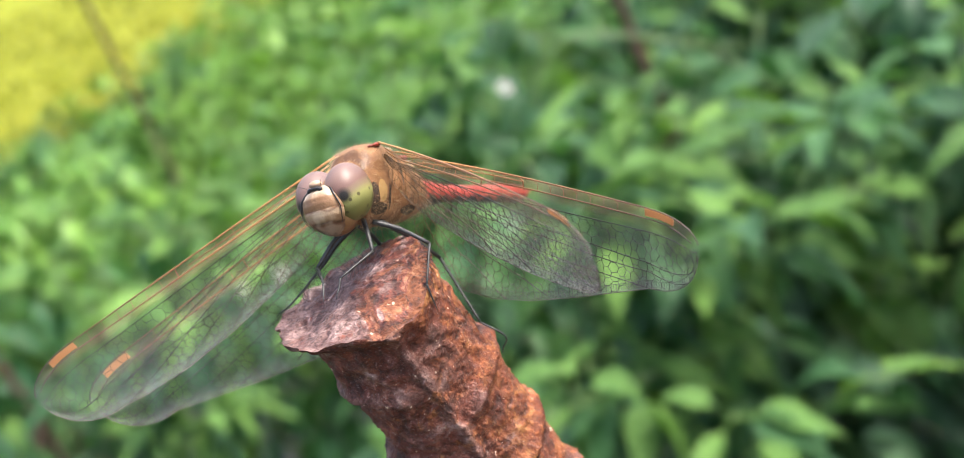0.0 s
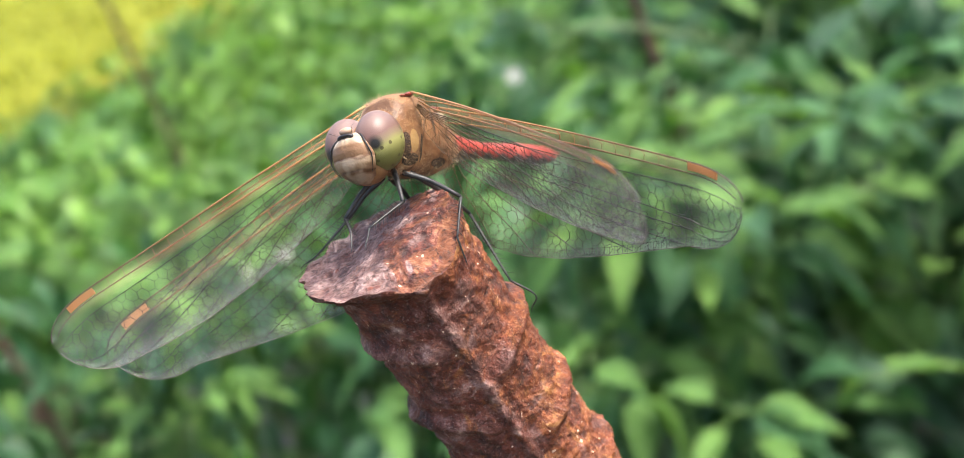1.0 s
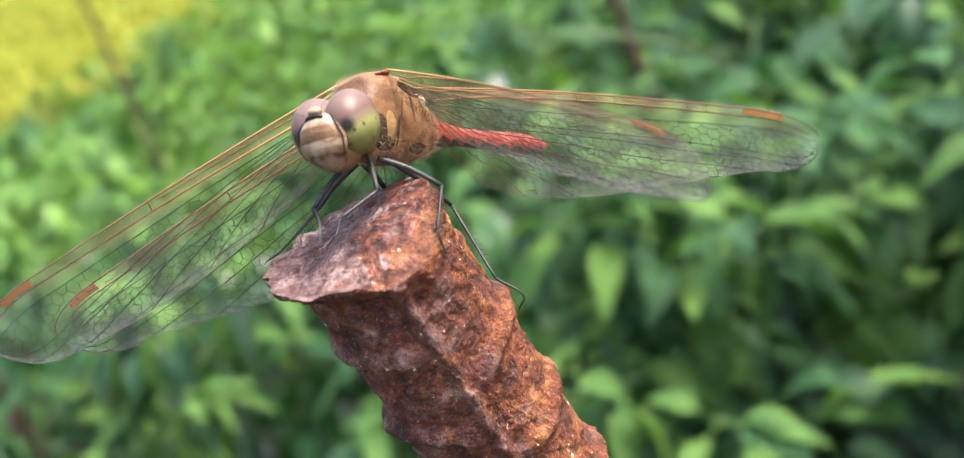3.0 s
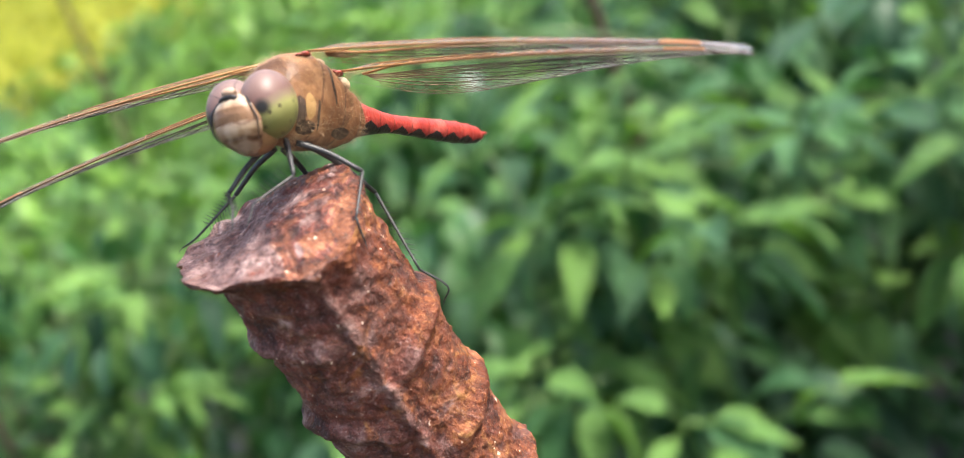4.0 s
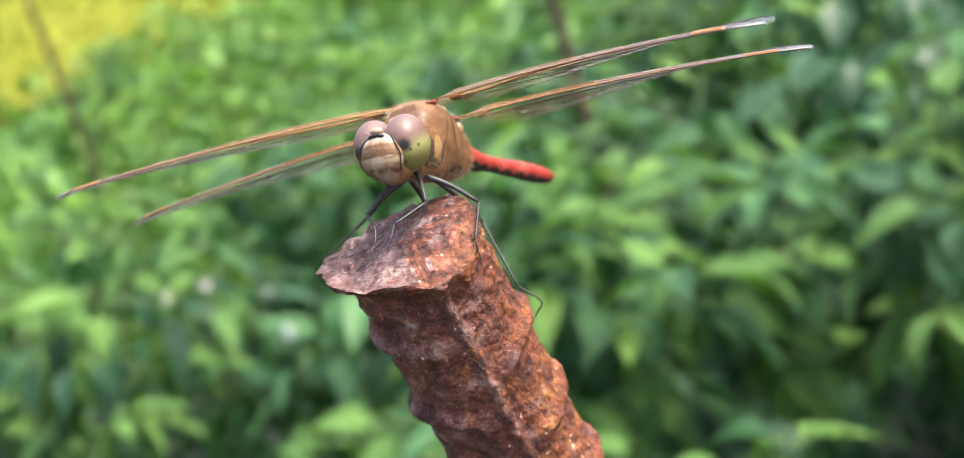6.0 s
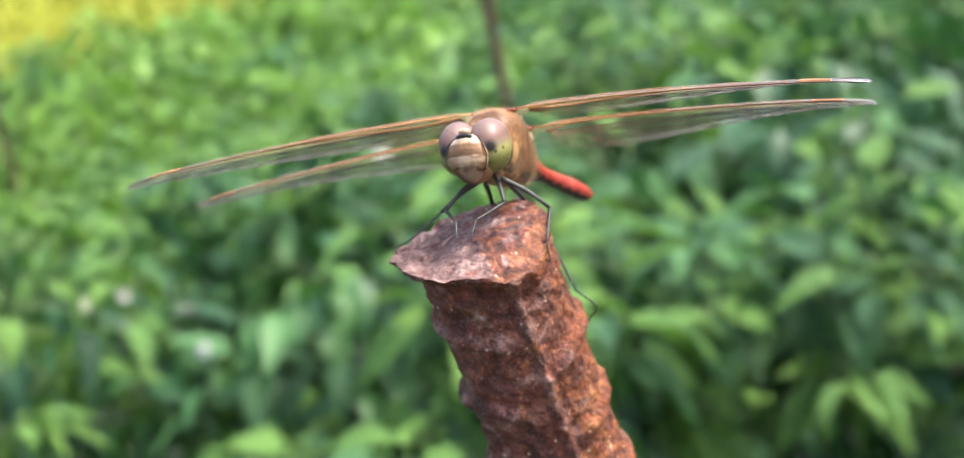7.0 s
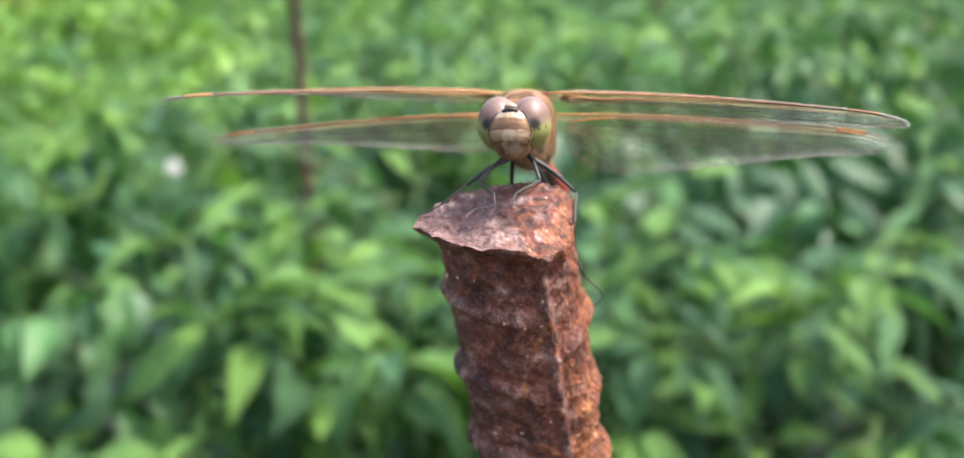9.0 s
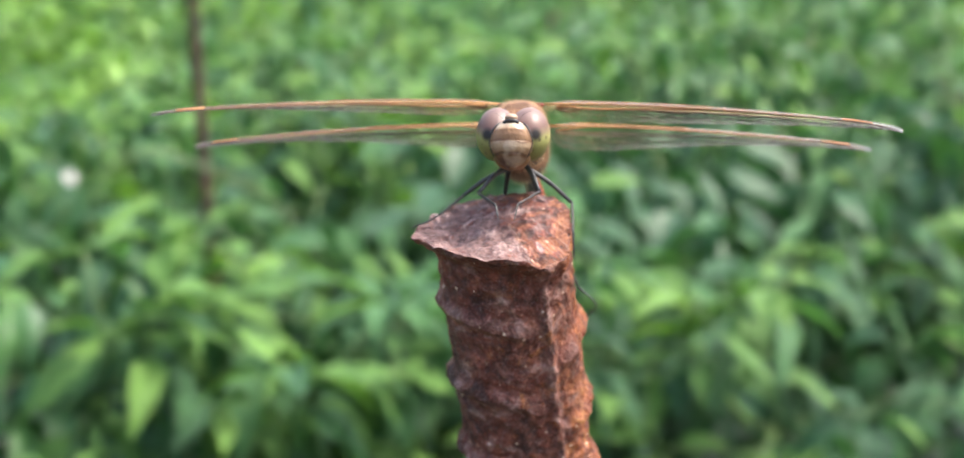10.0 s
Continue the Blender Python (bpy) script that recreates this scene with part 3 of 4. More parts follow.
    m.link(m.math("MULTIPLY_ADD", m.ramp(toward, [(0.3, (0, 0, 0)), (1.0, (1, 1, 1))]), 0.045, m.math("MULTIPLY_ADD", m.math("MULTIPLY", m.ramp(rear.outputs["Fac"], [(0.82, (0, 0, 0)), (0.97, (1, 1, 1))]), m.ramp(toward, [(0.12, (0, 0, 0)), (0.35, (1, 1, 1))])), 0.12, 0.01)), b.inputs[0])
    m.link(a.outputs[0], b.inputs[1]), m.link(veil.outputs[0], b.inputs[2])
    front = m.math("SUBTRACT", m.axis("Y"), m.math("MULTIPLY", m.axis("X"), 0.065))
    band = m.math("MULTIPLY", m.ramp(m.math("MULTIPLY_ADD", front, 500.0, 1.0), [(0.42, (0, 0, 0)), (0.6, (1, 1, 1))]), m.ramp(toward, [(0.3, (0.32, 0.32, 0.32)), (0.75, (0.2, 0.2, 0.2)), (1.0, (0.04, 0.04, 0.04))]))
    amber = m.node("ShaderNodeBsdfTranslucent")
    amber.inputs["Color"].default_value = (0.5, 0.3, 0.17, 1)
    amber2 = m.node("ShaderNodeBsdfDiffuse")
    amber2.inputs["Color"].default_value = (0.42, 0.25, 0.14, 1)
    both = m.node("ShaderNodeMixShader")
    both.inputs[0].default_value = 0.5
    m.link(amber.outputs[0], both.inputs[1]), m.link(amber2.outputs[0], both.inputs[2])
    e = m.node("ShaderNodeMixShader")
    m.link(band, e.inputs[0]), m.link(b.outputs[0], e.inputs[1]), m.link(both.outputs[0], e.inputs[2])
    b = e
    m.link(b.outputs[0], m.t.nodes["Material Output"].inputs[0])
    m.bump(m.noise(700, 2), 0.0002, 0.5)
    out["film"] = m.m

    m = Mat("wing_vein", 0.4, 0.4)
    c = m.ramp(m.math("MULTIPLY", m.axis("X"), 34.0), [(0.0, (0.46, 0.24, 0.08)), (0.3, (0.29, 0.14, 0.054)), (0.62, (0.17, 0.088, 0.042)), (0.95, (0.06, 0.045, 0.038))])
    m.color(c)
    out["vein"] = m.m
    m = Mat("wing_net", 0.4, 0.4)
    c = m.ramp(m.math("MULTIPLY", m.axis("X"), 34.0), [(0.0, (0.16, 0.09, 0.03)), (0.25, (0.06, 0.04, 0.018)), (0.55, (0.024, 0.019, 0.014)), (0.95, (0.045, 0.043, 0.04))])
    m.color(c)
    out["net"] = m.m
    out["margin"] = plain_material("wing_rim", (0.15, 0.13, 0.11), 0.4, 0.5, 900)
    m = Mat("orange_stigma", 0.45, 0.4)
    c = m.ramp(m.noise(500, 3), [(0.35, (0.36, 0.17, 0.07)), (0.65, (0.52, 0.28, 0.13))])
    m.color(c)
    through_light = m.node("ShaderNodeBsdfTranslucent")
    through_light.inputs["Color"].default_value = (0.85, 0.58, 0.36, 1)
    lit = m.node("ShaderNodeMixShader")
    lit.inputs[0].default_value = 0.45
    m.link(m.b.outputs[0], lit.inputs[1]), m.link(through_light.outputs[0], lit.inputs[2])
    m.link(lit.outputs[0], m.t.nodes["Material Output"].inputs[0])
    out["stigma"] = m.m
    return out


def wing_outline(hind):
    """Chord behind the leading edge, in mm, at a share s of the span."""
    table = [(0, 0.6), (0.04, 4.8), (0.1, 7.6), (0.2, 8.9), (0.32, 9.1), (0.45, 8.6), (0.6, 7.5), (0.75, 6.2), (0.84, 5.4)] if hind else \
            [(0, 0.5), (0.05, 2.3), (0.12, 4.0), (0.22, 5.2), (0.35, 6.0), (0.5, 6.6), (0.65, 6.8), (0.78, 6.6), (0.84, 6.3)]

    def chord(s):
        for (a, c0), (b, c1) in zip(table, table[1:]):
            if s <= b:
                return c0 + (c1 - c0) * (s - a) / (b - a)
        return table[-1][1] * max(0.02, 1 - min(1.0, (s - 0.84) / 0.16) ** 2.3) ** 0.5
    return chord


def lead_edge(s, chord):
    """Leading edge: nearly straight, rounded at the tip."""
    drop = 0.36 * (chord(0.84) - chord(s)) if s > 0.84 else 0.0
    return 0.3 * math.sin(min(1, s / 0.5) * math.pi / 2) - drop


def build_wing(name, hind, mats, parent, label, sgn):
    L = 28.2 if hind else 29.2
    chord = wing_outline(hind)
    rows, cols, verts = 72, 18, []

    def at(s, q):
        y = lead_edge(s, chord) + 1.9 * s - (1.15 if hind else 1.0) * chord(s) * q
        fold = (0.34 * math.sin(q * 26) * max(0.0, 1 - 2.2 * q) + 0.1 * math.sin(q * 17)) * (1 - 0.45 * s) * min(1.0, 0.12 + s / 0.09)
        arch = 1.6 * s * (1 - s)
        return Vector((L * s, y, -sgn * (fold + arch + (s - 0.35) * 0.22 * chord(s) * q - 0.5 * q * q * (1 - s) ** 2))) * MM
    for i in range(rows + 1):
        s = math.sin(0.5 * math.pi * i / rows) ** 0.95 if i else 0.0
        for j in range(cols + 1):
            verts.append(at(s, j / cols))
    wing = mesh_part(name, verts, grid_faces(rows + 1, cols + 1), mats["film"], parent, label=label)
    wing.data.attributes.new("rearward", "FLOAT", "POINT").data.foreach_set("value", [j / cols for i in range(rows + 1) for j in range(cols + 1)])
    nodus = 0.42 if hind else 0.52
    pieces = []

    def vein(pts, r0, r1):
        pieces.append(tube(pts, [MM * (r0 + (r1 - r0) * k / (len(pts) - 1)) for k in range(len(pts))], 5))
    span = [math.sin(0.5 * math.pi * k / 40) for k in range(41)]
    vein([at(s, 0.0) for s in span], 0.085, 0.04)
    gap = lambda s: min(0.9 / chord(s), 0.32) * (1 - 0.25 * s)
    vein([at(s, 0.5 * gap(s)) for s in span[1:] if s <= nodus], 0.06, 0.04)
    vein([at(s, gap(s)) for s in span[1:36]], 0.08, 0.034)
    # long veins sweep from the base and bend back to the hind margin
    radial = lambda s: min(0.9, gap(s) * 1.45 + 0.12 * s)
    sweeps = [(1.06, 0.3, 2.6), (0.97, 0.34, 2.4), (0.84, 0.4, 2.1), (0.68, 0.45, 1.9), (0.52, 0.49, 1.8), (0.36, 0.53, 1.5), (0.22, 0.6, 1.3)]

    def sweep(k, s):
        end, f0, p = sweeps[k]
        return max(radial(s) + 0.03 * (k + 1), f0 + (1.0 - f0) * max(0.0, (s - 0.03) / (end - 0.03)) ** p)
    # cross veins between the leading edge and the main vein
    cross = [nodus] + [0.07 + k * (nodus - 0.09) / 8 for k in range(8)] + [nodus + 0.05 + k * 0.045 for k in range(7)]
    for s in cross:
        w = 0.05 if s == nodus else 0.022
        vein([at(s, 0.0), at(s + 0.004, gap(s) * 0.5), at(s + 0.006, gap(s))], w, w)
    v, f = joined(*pieces)
    mesh_part("vein_network", v, f, mats["vein"], wing)

    # the fine net: uneven many-sided cells, smaller towards the hind margin, and a comb along it
    rng = random.Random(3 + hind)
    pieces, fine = [], 0.0215
    stem = [at(s, radial(s)) for s in span[1:34]]
    pieces.append(tube(stem, [(0.042 - 0.0005 * k) * MM for k in range(len(stem))], 5))
    count = len(sweeps) - (0 if hind else 1)
    for k in range(count):
        pts = [at(s, sweep(k, s)) for s in [0.03 + 0.0125 * i for i in range(78)] if sweep(k, s) < 0.995 and s < 0.985]
        pieces.append(tube(pts, [0.032 * MM] * len(pts), 5))
    seeds, s0, odd = [], 0.03, 0
    while s0 < 1.02:
        sc = min(s0, 0.985)
        wide = chord(sc) * (1 - radial(sc))
        n = max(2, round(wide / (0.98 - 0.22 * sc)))
        for k in range(-1, n + 2):
            q = (k + (0.5 if odd else 0.0)) / n
            q = q ** 0.85 if q > 0 else q
            seeds.append((s0 + rng.uniform(-0.0085, 0.0085), radial(sc) + (1 - radial(sc)) * (q + rng.uniform(-0.3, 0.3) / n)))
        s0 += 0.0255 - 0.004 * sc
        odd = 1 - odd
    flat = [Vector((L * s, -chord(min(s, 0.985)) * q)) for s, q in seeds]
    tris = delaunay_2d_cdt(flat, [], [], 0, 1e-6)[2]
    walls = {}
    for tri in tris:
        s_mid, q_mid = sum(seeds[i][0] for i in tri) / 3, sum(seeds[i][1] for i in tri) / 3
        s_mid = min(s_mid, 0.992)
        spot = at(s_mid, min(1.0, max(radial(min(s_mid, 0.985)), q_mid)))
        for i, j in zip(tri, (*tri[1:], tri[0])):
            walls.setdefault((min(i, j), max(i, j)), []).append(spot)

    def thread(a, b, r=fine):
        pieces.append(tube([at(*a), at(*b)], [r * MM, r * MM], 3, False))
    for ends in walls.values():
        if len(ends) == 2 and 0.00004 < (ends[0] - ends[1]).length < 0.0022:
            pieces.append(tube(ends, [fine * MM, fine * MM], 3, False))
    for i in range(118):
        s0 = 0.05 + i * 0.008
        inner = 1.0 - 0.55 / chord(s0)
        thread((s0, inner), (s0 + 0.002, 1.0), 0.017)
        thread((s0, inner), (s0 + 0.008, 1.0 - 0.55 / chord(s0 + 0.008)), 0.017)
    v, f = joined(*pieces)
    tagged(mesh_part("cross_vein_net", v, f, mats["net"], wing, label="fine dark net"), kind="stuff")
    rimline = [at(math.sin(0.5 * math.pi * k / 60), 1.0) for k in range(61)]
    mesh_part("hind_margin", *tube(rimline, [MM * (0.012 + 0.016 * min(1.0, k / 20)) for k in range(61)], 5), mats["margin"], wing, label="fine dark hind rim")
    s0, s1 = (0.835, 0.92) if hind else (0.84, 0.92)
    v = []
    for z in (0.07, -0.07):
        for k in range(9):
            s = s0 + (s1 - s0) * k / 8
            for q in (gap(s) * 0.12, gap(s) * 0.8):
                v.append(at(s, q) + Vector((0, 0, z * MM)))
    f = [(2 * k, 2 * k + 1, 2 * k + 3, 2 * k + 2) for k in range(8)] + [(18 + 2 * k, 18 + 2 * k + 2, 18 + 2 * k + 3, 18 + 2 * k + 1) for k in range(8)]
    f += [(2 * k, 2 * k + 2, 18 + 2 * k + 2, 18 + 2 * k) for k in range(8)] + [(2 * k + 1, 18 + 2 * k + 1, 18 + 2 * k + 3, 2 * k + 3) for k in range(8)] + [(0, 18, 19, 1), (16, 17, 35, 34)]
    mesh_part("pterostigma", v, f, mats["stigma"], wing, smooth=False, label="orange spot near the wing tip")
    return wing


def build_leg(mats, parent, joints, spines, hook=(0, 0, -0.1)):
    """joints in mm: hip, knee, ankle, foot."""
    hip, knee, ankle, foot = [Vector(j) for j in joints]
    leg = empty("leg")
    leg.parent = parent
    mid = (hip + knee) / 2 + Vector((0, 0, 0.25))
    v, f = tube([p * MM for p in smooth_path([hip, mid, knee], 4)], [MM * r for r in (0.2, 0.215, 0.21, 0.2, 0.19, 0.18, 0.17, 0.16, 0.15)], 9)
    mesh_part("femur", v, f, mats["leg"], leg)
    n = 8
    v, f = tube([(knee + (ankle - knee) * k / n) * MM for k in range(n + 1)], [MM * (0.125 - 0.045 * k / n) for k in range(n + 1)], 8)
    mesh_part("tibia", v, f, mats["leg"], leg)
    along = (ankle - knee).normalized()
    side = along.cross(Vector((0.2, 0.9, 0.1))).normalized()
    rng = random.Random(len(parent.children))
    pieces = []
    for k in range(spines):
        p = knee + (ankle - knee) * (0.12 + 0.82 * k / spines)
        for sgn in (1, -1):
            d = (side * sgn + along * 0.6 + Vector((0, 0, 0.3))).normalized() * rng.uniform(0.6, 0.95)
            pieces.append(tube([p * MM, (p + d) * MM], [0.036 * MM, 0.008 * MM], 4))
    if pieces:
        v, f = joined(*pieces)
        tagged(mesh_part("spine_fringe", v, f, mats["leg"], leg), kind="stuff")
    bend = (ankle + foot) / 2 + Vector(hook)
    path = smooth_path([ankle, bend, foot], 4)
    toe = foot + (foot - bend).normalized() * 0.35 + Vector((0, 0, -0.1))
    v, f = joined(tube([p * MM for p in path], [MM * (0.085 - 0.035 * k / len(path)) for k in range(len(path))], 7), tube([foot * MM, toe * MM], [0.05 * MM, 0.015 * MM], 6))
    mesh_part("tarsus", v, f, mats["leg"], leg)
    return leg


def build_dragonfly():
    mats = dragon_materials()
    fly = empty("dragonfly", BODY)
    tagged(fly, "tan darter dragonfly with red abdomen and clear wings on rusty stake", "dragonfly")
    hy = -0.15

    # head: two eyes that meet on the crown, and a domed face plate between them
    head = mesh_part("head", *joined(ellipsoid((4.1, hy, -1.2), (1.3, 2.2, 1.75)), ellipsoid((3.5, hy, -1.5), (1.0, 1.5, 1.5)), ellipsoid((4.3, hy, -2.5), (1.5, 1.55, 1.25))), mats["lip"], fly)
    for sgn in (1, -1):
        mesh_part("compound_eye", *ellipsoid((3.98, hy + sgn * 1.26, -0.85), (1.9, 1.64, 2.12), 40, 48), mats["eye"], head, label="glossy mauve-brown eye turning yellow-green below")
    plate = [(0.0, 0.6, 6.0), (0.06, 0.95, 6.3), (0.14, 1.22, 6.55), (0.24, 1.45, 6.7), (0.36, 1.6, 6.68), (0.45, 1.68, 6.6), (0.475, 1.69, 6.56), (0.52, 1.69, 6.57), (0.62, 1.62, 6.5), (0.7, 1.5, 6.38), (0.73, 1.44, 6.3), (0.78, 1.33, 6.26), (0.86, 1.06, 5.95), (0.93, 0.78, 5.65), (1.0, 0.3, 5.25)]

    def on_plate(v, u, lift=0.0):
        """A point of the face: v from brow to chin, u from side to side."""
        for (v0, w0, x0), (v1, w1, x1) in zip(plate, plate[1:]):
            if v <= v1:
                break
        k = (v - v0) / (v1 - v0)
        w, x = w0 + (w1 - w0) * k, x0 + (x1 - x0) * k
        cleft = 0.05 * math.exp(-(u / 0.07) ** 2) if v < 0.3 else 0.0
        return Vector((x + lift - cleft - 1.15 * (1 - math.sqrt(max(0.0, 1 - 0.96 * u * u))), hy + w * u * (1 + 0.2 * lift), -0.12 - 3.6 * v)) * MM
    mesh_part("face", [on_plate(i / 48, j / 16 - 1) for i in range(49) for j in range(33)], grid_faces(49, 33), mats["face"], head, label="tan face plate with a pale upper edge")
    arch = [on_plate(abs(k) / 30 * 0.8, math.copysign(0.95, k) if k else 0.95, 0.16) for k in range(-30, 31) if k]
    mesh_part("brow_stripe", *joined(tube(arch, [MM * (0.025 + 0.055 * max(0.0, 1 - abs(k - 29.5) / 30)) for k in range(60)], 8), ellipsoid((6.24, hy, -0.3), (0.3, 0.6, 0.17)), ellipsoid((6.26, hy + 0.45, -0.38), (0.17, 0.2, 0.17)), ellipsoid((6.26, hy - 0.45, -0.38), (0.17, 0.2, 0.17))), mats["black"], head, label="black line across the brow and down both cheeks")
    mesh_part("vertex", *ellipsoid((6.02, hy, 0.02), (0.42, 0.5, 0.3)), mats["vertex"], head, label="small tan knob between the eyes")
    for sgn in (1, -1):
        p = [Vector((6.3, hy + sgn * 0.6, -0.15)), Vector((6.9, hy + sgn * 1.1, 0.15)), Vector((7.3, hy + sgn * 1.6, 0.25))]
        mesh_part("antenna", *tube([q * MM for q in smooth_path(p, 4)], [MM * (0.02 - 0.0018 * k) for k in range(9)], 6), mats["black"], head)

    head.matrix_basis = Matrix.Translation(Vector((0.3, -0.12, -0.03)) * MM) @ Matrix.Scale(1.04, 4)

    # thorax: cross sections along the body
    sections = [(3.6, -1.3, 0.5, 0.5), (3.2, -1.15, 1.5, 1.25), (2.6, -0.75, 2.2, 1.75), (1.8, -0.4, 2.8, 2.05), (0.8, -0.25, 3.1, 2.2), (-0.5, -0.3, 3.15, 2.3), (-2.0, -0.55, 2.85, 2.3), (-3.5, -0.85, 2.4, 2.1), (-5.0, -1.05, 1.9, 1.75), (-6.2, -1.05, 1.5, 1.4), (-6.9, -1.05, 1.1, 1.1)]
    verts, cols, rings = [], 48, 0
    for (x0, z0, rz0, ry0), (x1, z1, rz1, ry1) in zip(sections, sections[1:]):
        for k in range(4):
            s = k / 4
            x, zc, rz, ry = x0 + (x1 - x0) * s, z0 + (z1 - z0) * s, rz0 + (rz1 - rz0) * s, ry0 + (ry1 - ry0) * s
            rings += 1
            for j in range(cols):
                a = math.tau * j / cols
                c, sn = math.cos(a), math.sin(a)
                e = 0.62 if sn > 0 else 0.95
                p = Vector((x, ry * math.copysign(abs(c) ** e, c), zc + rz * math.copysign(abs(sn) ** e, sn)))
                p += Vector((0, c, sn)) * 0.12 * noise.noise(p * 0.9)
                verts.append(p * MM)
    thorax = mesh_part("thorax", verts, grid_faces(rings, cols, True) + [tuple(range(cols))[::-1], tuple(range(len(verts) - cols, len(verts)))], mats["thorax"], fly)
    for sgn in (1, -1):
        mesh_part("fore_hinge", *joined(ellipsoid((0.35, sgn * 1.75, 2.55), (0.5, 0.22, 0.17)), ellipsoid((-0.05, sgn * 1.5, 2.62), (0.3, 0.24, 0.2)), ellipsoid((0.75, sgn * 1.45, 2.5), (0.28, 0.3, 0.13))), mats["redroot"], thorax, label="red forewing hinge")
        mesh_part("hind_hinge", *joined(ellipsoid((-2.95, sgn * 1.98, 1.5), (0.46, 0.2, 0.19)), ellipsoid((-3.35, sgn * 1.75, 1.5), (0.32, 0.24, 0.2)), ellipsoid((-2.6, sgn * 1.75, 1.62), (0.26, 0.28, 0.12))), mats["redroot"], thorax, label="red hindwing hinge")
        for c, r in (((-1.0, sgn * 1.5, 2.15), (1.0, 0.4, 0.26)), ((-4.0, sgn * 1.45, 0.9), (0.8, 0.4, 0.5))):
            mesh_part("root_membrane", *ellipsoid(c, r), mats["cream"], thorax, label="cream skin behind a wing hinge")
    rng = random.Random(2)
    verts, faces = [], []
    for k in range(9000):
        x0, z0, rz, ry = sections[min(9, int(rng.random() ** 1.3 * 9.9))]
        a = rng.uniform(0, math.tau)
        c, sn = math.cos(a), math.sin(a)
        e = 0.62 if sn > 0 else 0.95
        x = x0 + rng.uniform(-0.6, 0.6)
        p = Vector((x, ry * math.copysign(abs(c) ** e, c), z0 + rz * math.copysign(abs(sn) ** e, sn)))
        L = rng.uniform(0.3, 0.85) * (0.7 if sn < -0.4 else 0.55)
        d = Vector((rng.uniform(-0.3, 0.6), c + rng.uniform(-0.4, 0.4), sn + rng.uniform(-0.4, 0.4))).normalized()
        w = d.cross(Vector((rng.uniform(-1, 1), rng.uniform(-1, 1), 0.2))).normalized() * 0.008
        o = len(verts)
        verts += [(p - d * 0.2 - w) * MM, (p - d * 0.2 + w) * MM, (p + d * L) * MM]
        faces.append((o, o + 1, o + 2))
    tagged(mesh_part("hair", verts, faces, mats["hair"], thorax), kind="stuff")

    # abdomen: ten rings, slightly waisted
    profile = [(-6.2, 1.3), (-7.4, 1.25), (-9.4, 0.95), (-11.8, 0.7), (-14.4, 0.7), (-17.0, 0.77), (-19.6, 0.85), (-22.2, 0.86), (-24.2, 0.8), (-25.6, 0.68), (-26.5, 0.42)]
    for (x0, r0), (x1, r1) in zip(profile, profile[1:]):
        pts, rad = [], []
        for k in range(9):
            s = k / 8
            x = x0 + (x1 - x0) * s
            pts.append(Vector((x, 0, -0.87 + 0.0197 * x)) * MM)
            lip = 0.05 * math.exp(-((s - 0.97) / 0.08) ** 2) - 0.06 * math.exp(-(s / 0.06) ** 2)
            rad.append(MM * (r0 + (r1 - r0) * s + lip))
        v, f = tube(pts, rad, 28)
        v = [Vector((p.x, p.y * 0.92, p.z)) for p in v]
        mesh_part("abdomen_segment", v, f, mats["abdomen"], fly)
    for sgn in (1, -1):
        mesh_part("tail_clasper", *tube([Vector(p) * MM for p in ((-26.3, sgn * 0.25, -1.3), (-27.0, sgn * 0.34, -1.25), (-27.6, sgn * 0.28, -1.2))], [0.16 * MM, 0.14 * MM, 0.04 * MM], 8), mats["abdomen"], fly)

    # legs: front, middle, hind on each side
    build_leg(mats, fly, [(2.6, 0.6, -3.0), (4.45, 1.98, -5.6), (7.0, 0.4, -7.1), (7.6, 0.25, -8.2)], 7)
    build_leg(mats, fly, [(1.7, 0.8, -3.2), (0.3, 4.4, -5.8), (2.39, 4.62, -8.8), (1.95, 4.7, -10.4)], 8)
    build_leg(mats, fly, [(0.9, 0.9, -3.2), (-4.6, 2.2, -6.7), (-3.9, 4.9, -12.4), (-5.2, 5.6, -14.7)], 12, (0, 1.15, -0.25))
    build_leg(mats, fly, [(2.6, -0.7, -3.0), (4.64, -3.0, -5.8), (6.7, -1.36, -7.1), (7.4, -1.1, -8.2)], 7)
    build_leg(mats, fly, [(1.7, -0.9, -3.2), (1.65, -4.6, -5.5), (3.1, -6.4, -7.4), (3.3, -8.3, -8.3)], 10)
    build_leg(mats, fly, [(0.9, -0.9, -3.2), (-3.2, -1.6, -5.4), (-5.3, -2.0, -9.3), (-5.4, -2.1, -10.6)], 5)

    wings = []
    for name, hind, label in (("forewing", False, "clear forewing with an orange leading edge"), ("hindwing", True, "broad clear hindwing with an orange leading edge")):
        for sgn in (-1, 1):
            w = build_wing(name, hind, mats, fly, label, sgn)
            wings.append((w, hind, sgn))
    return wings


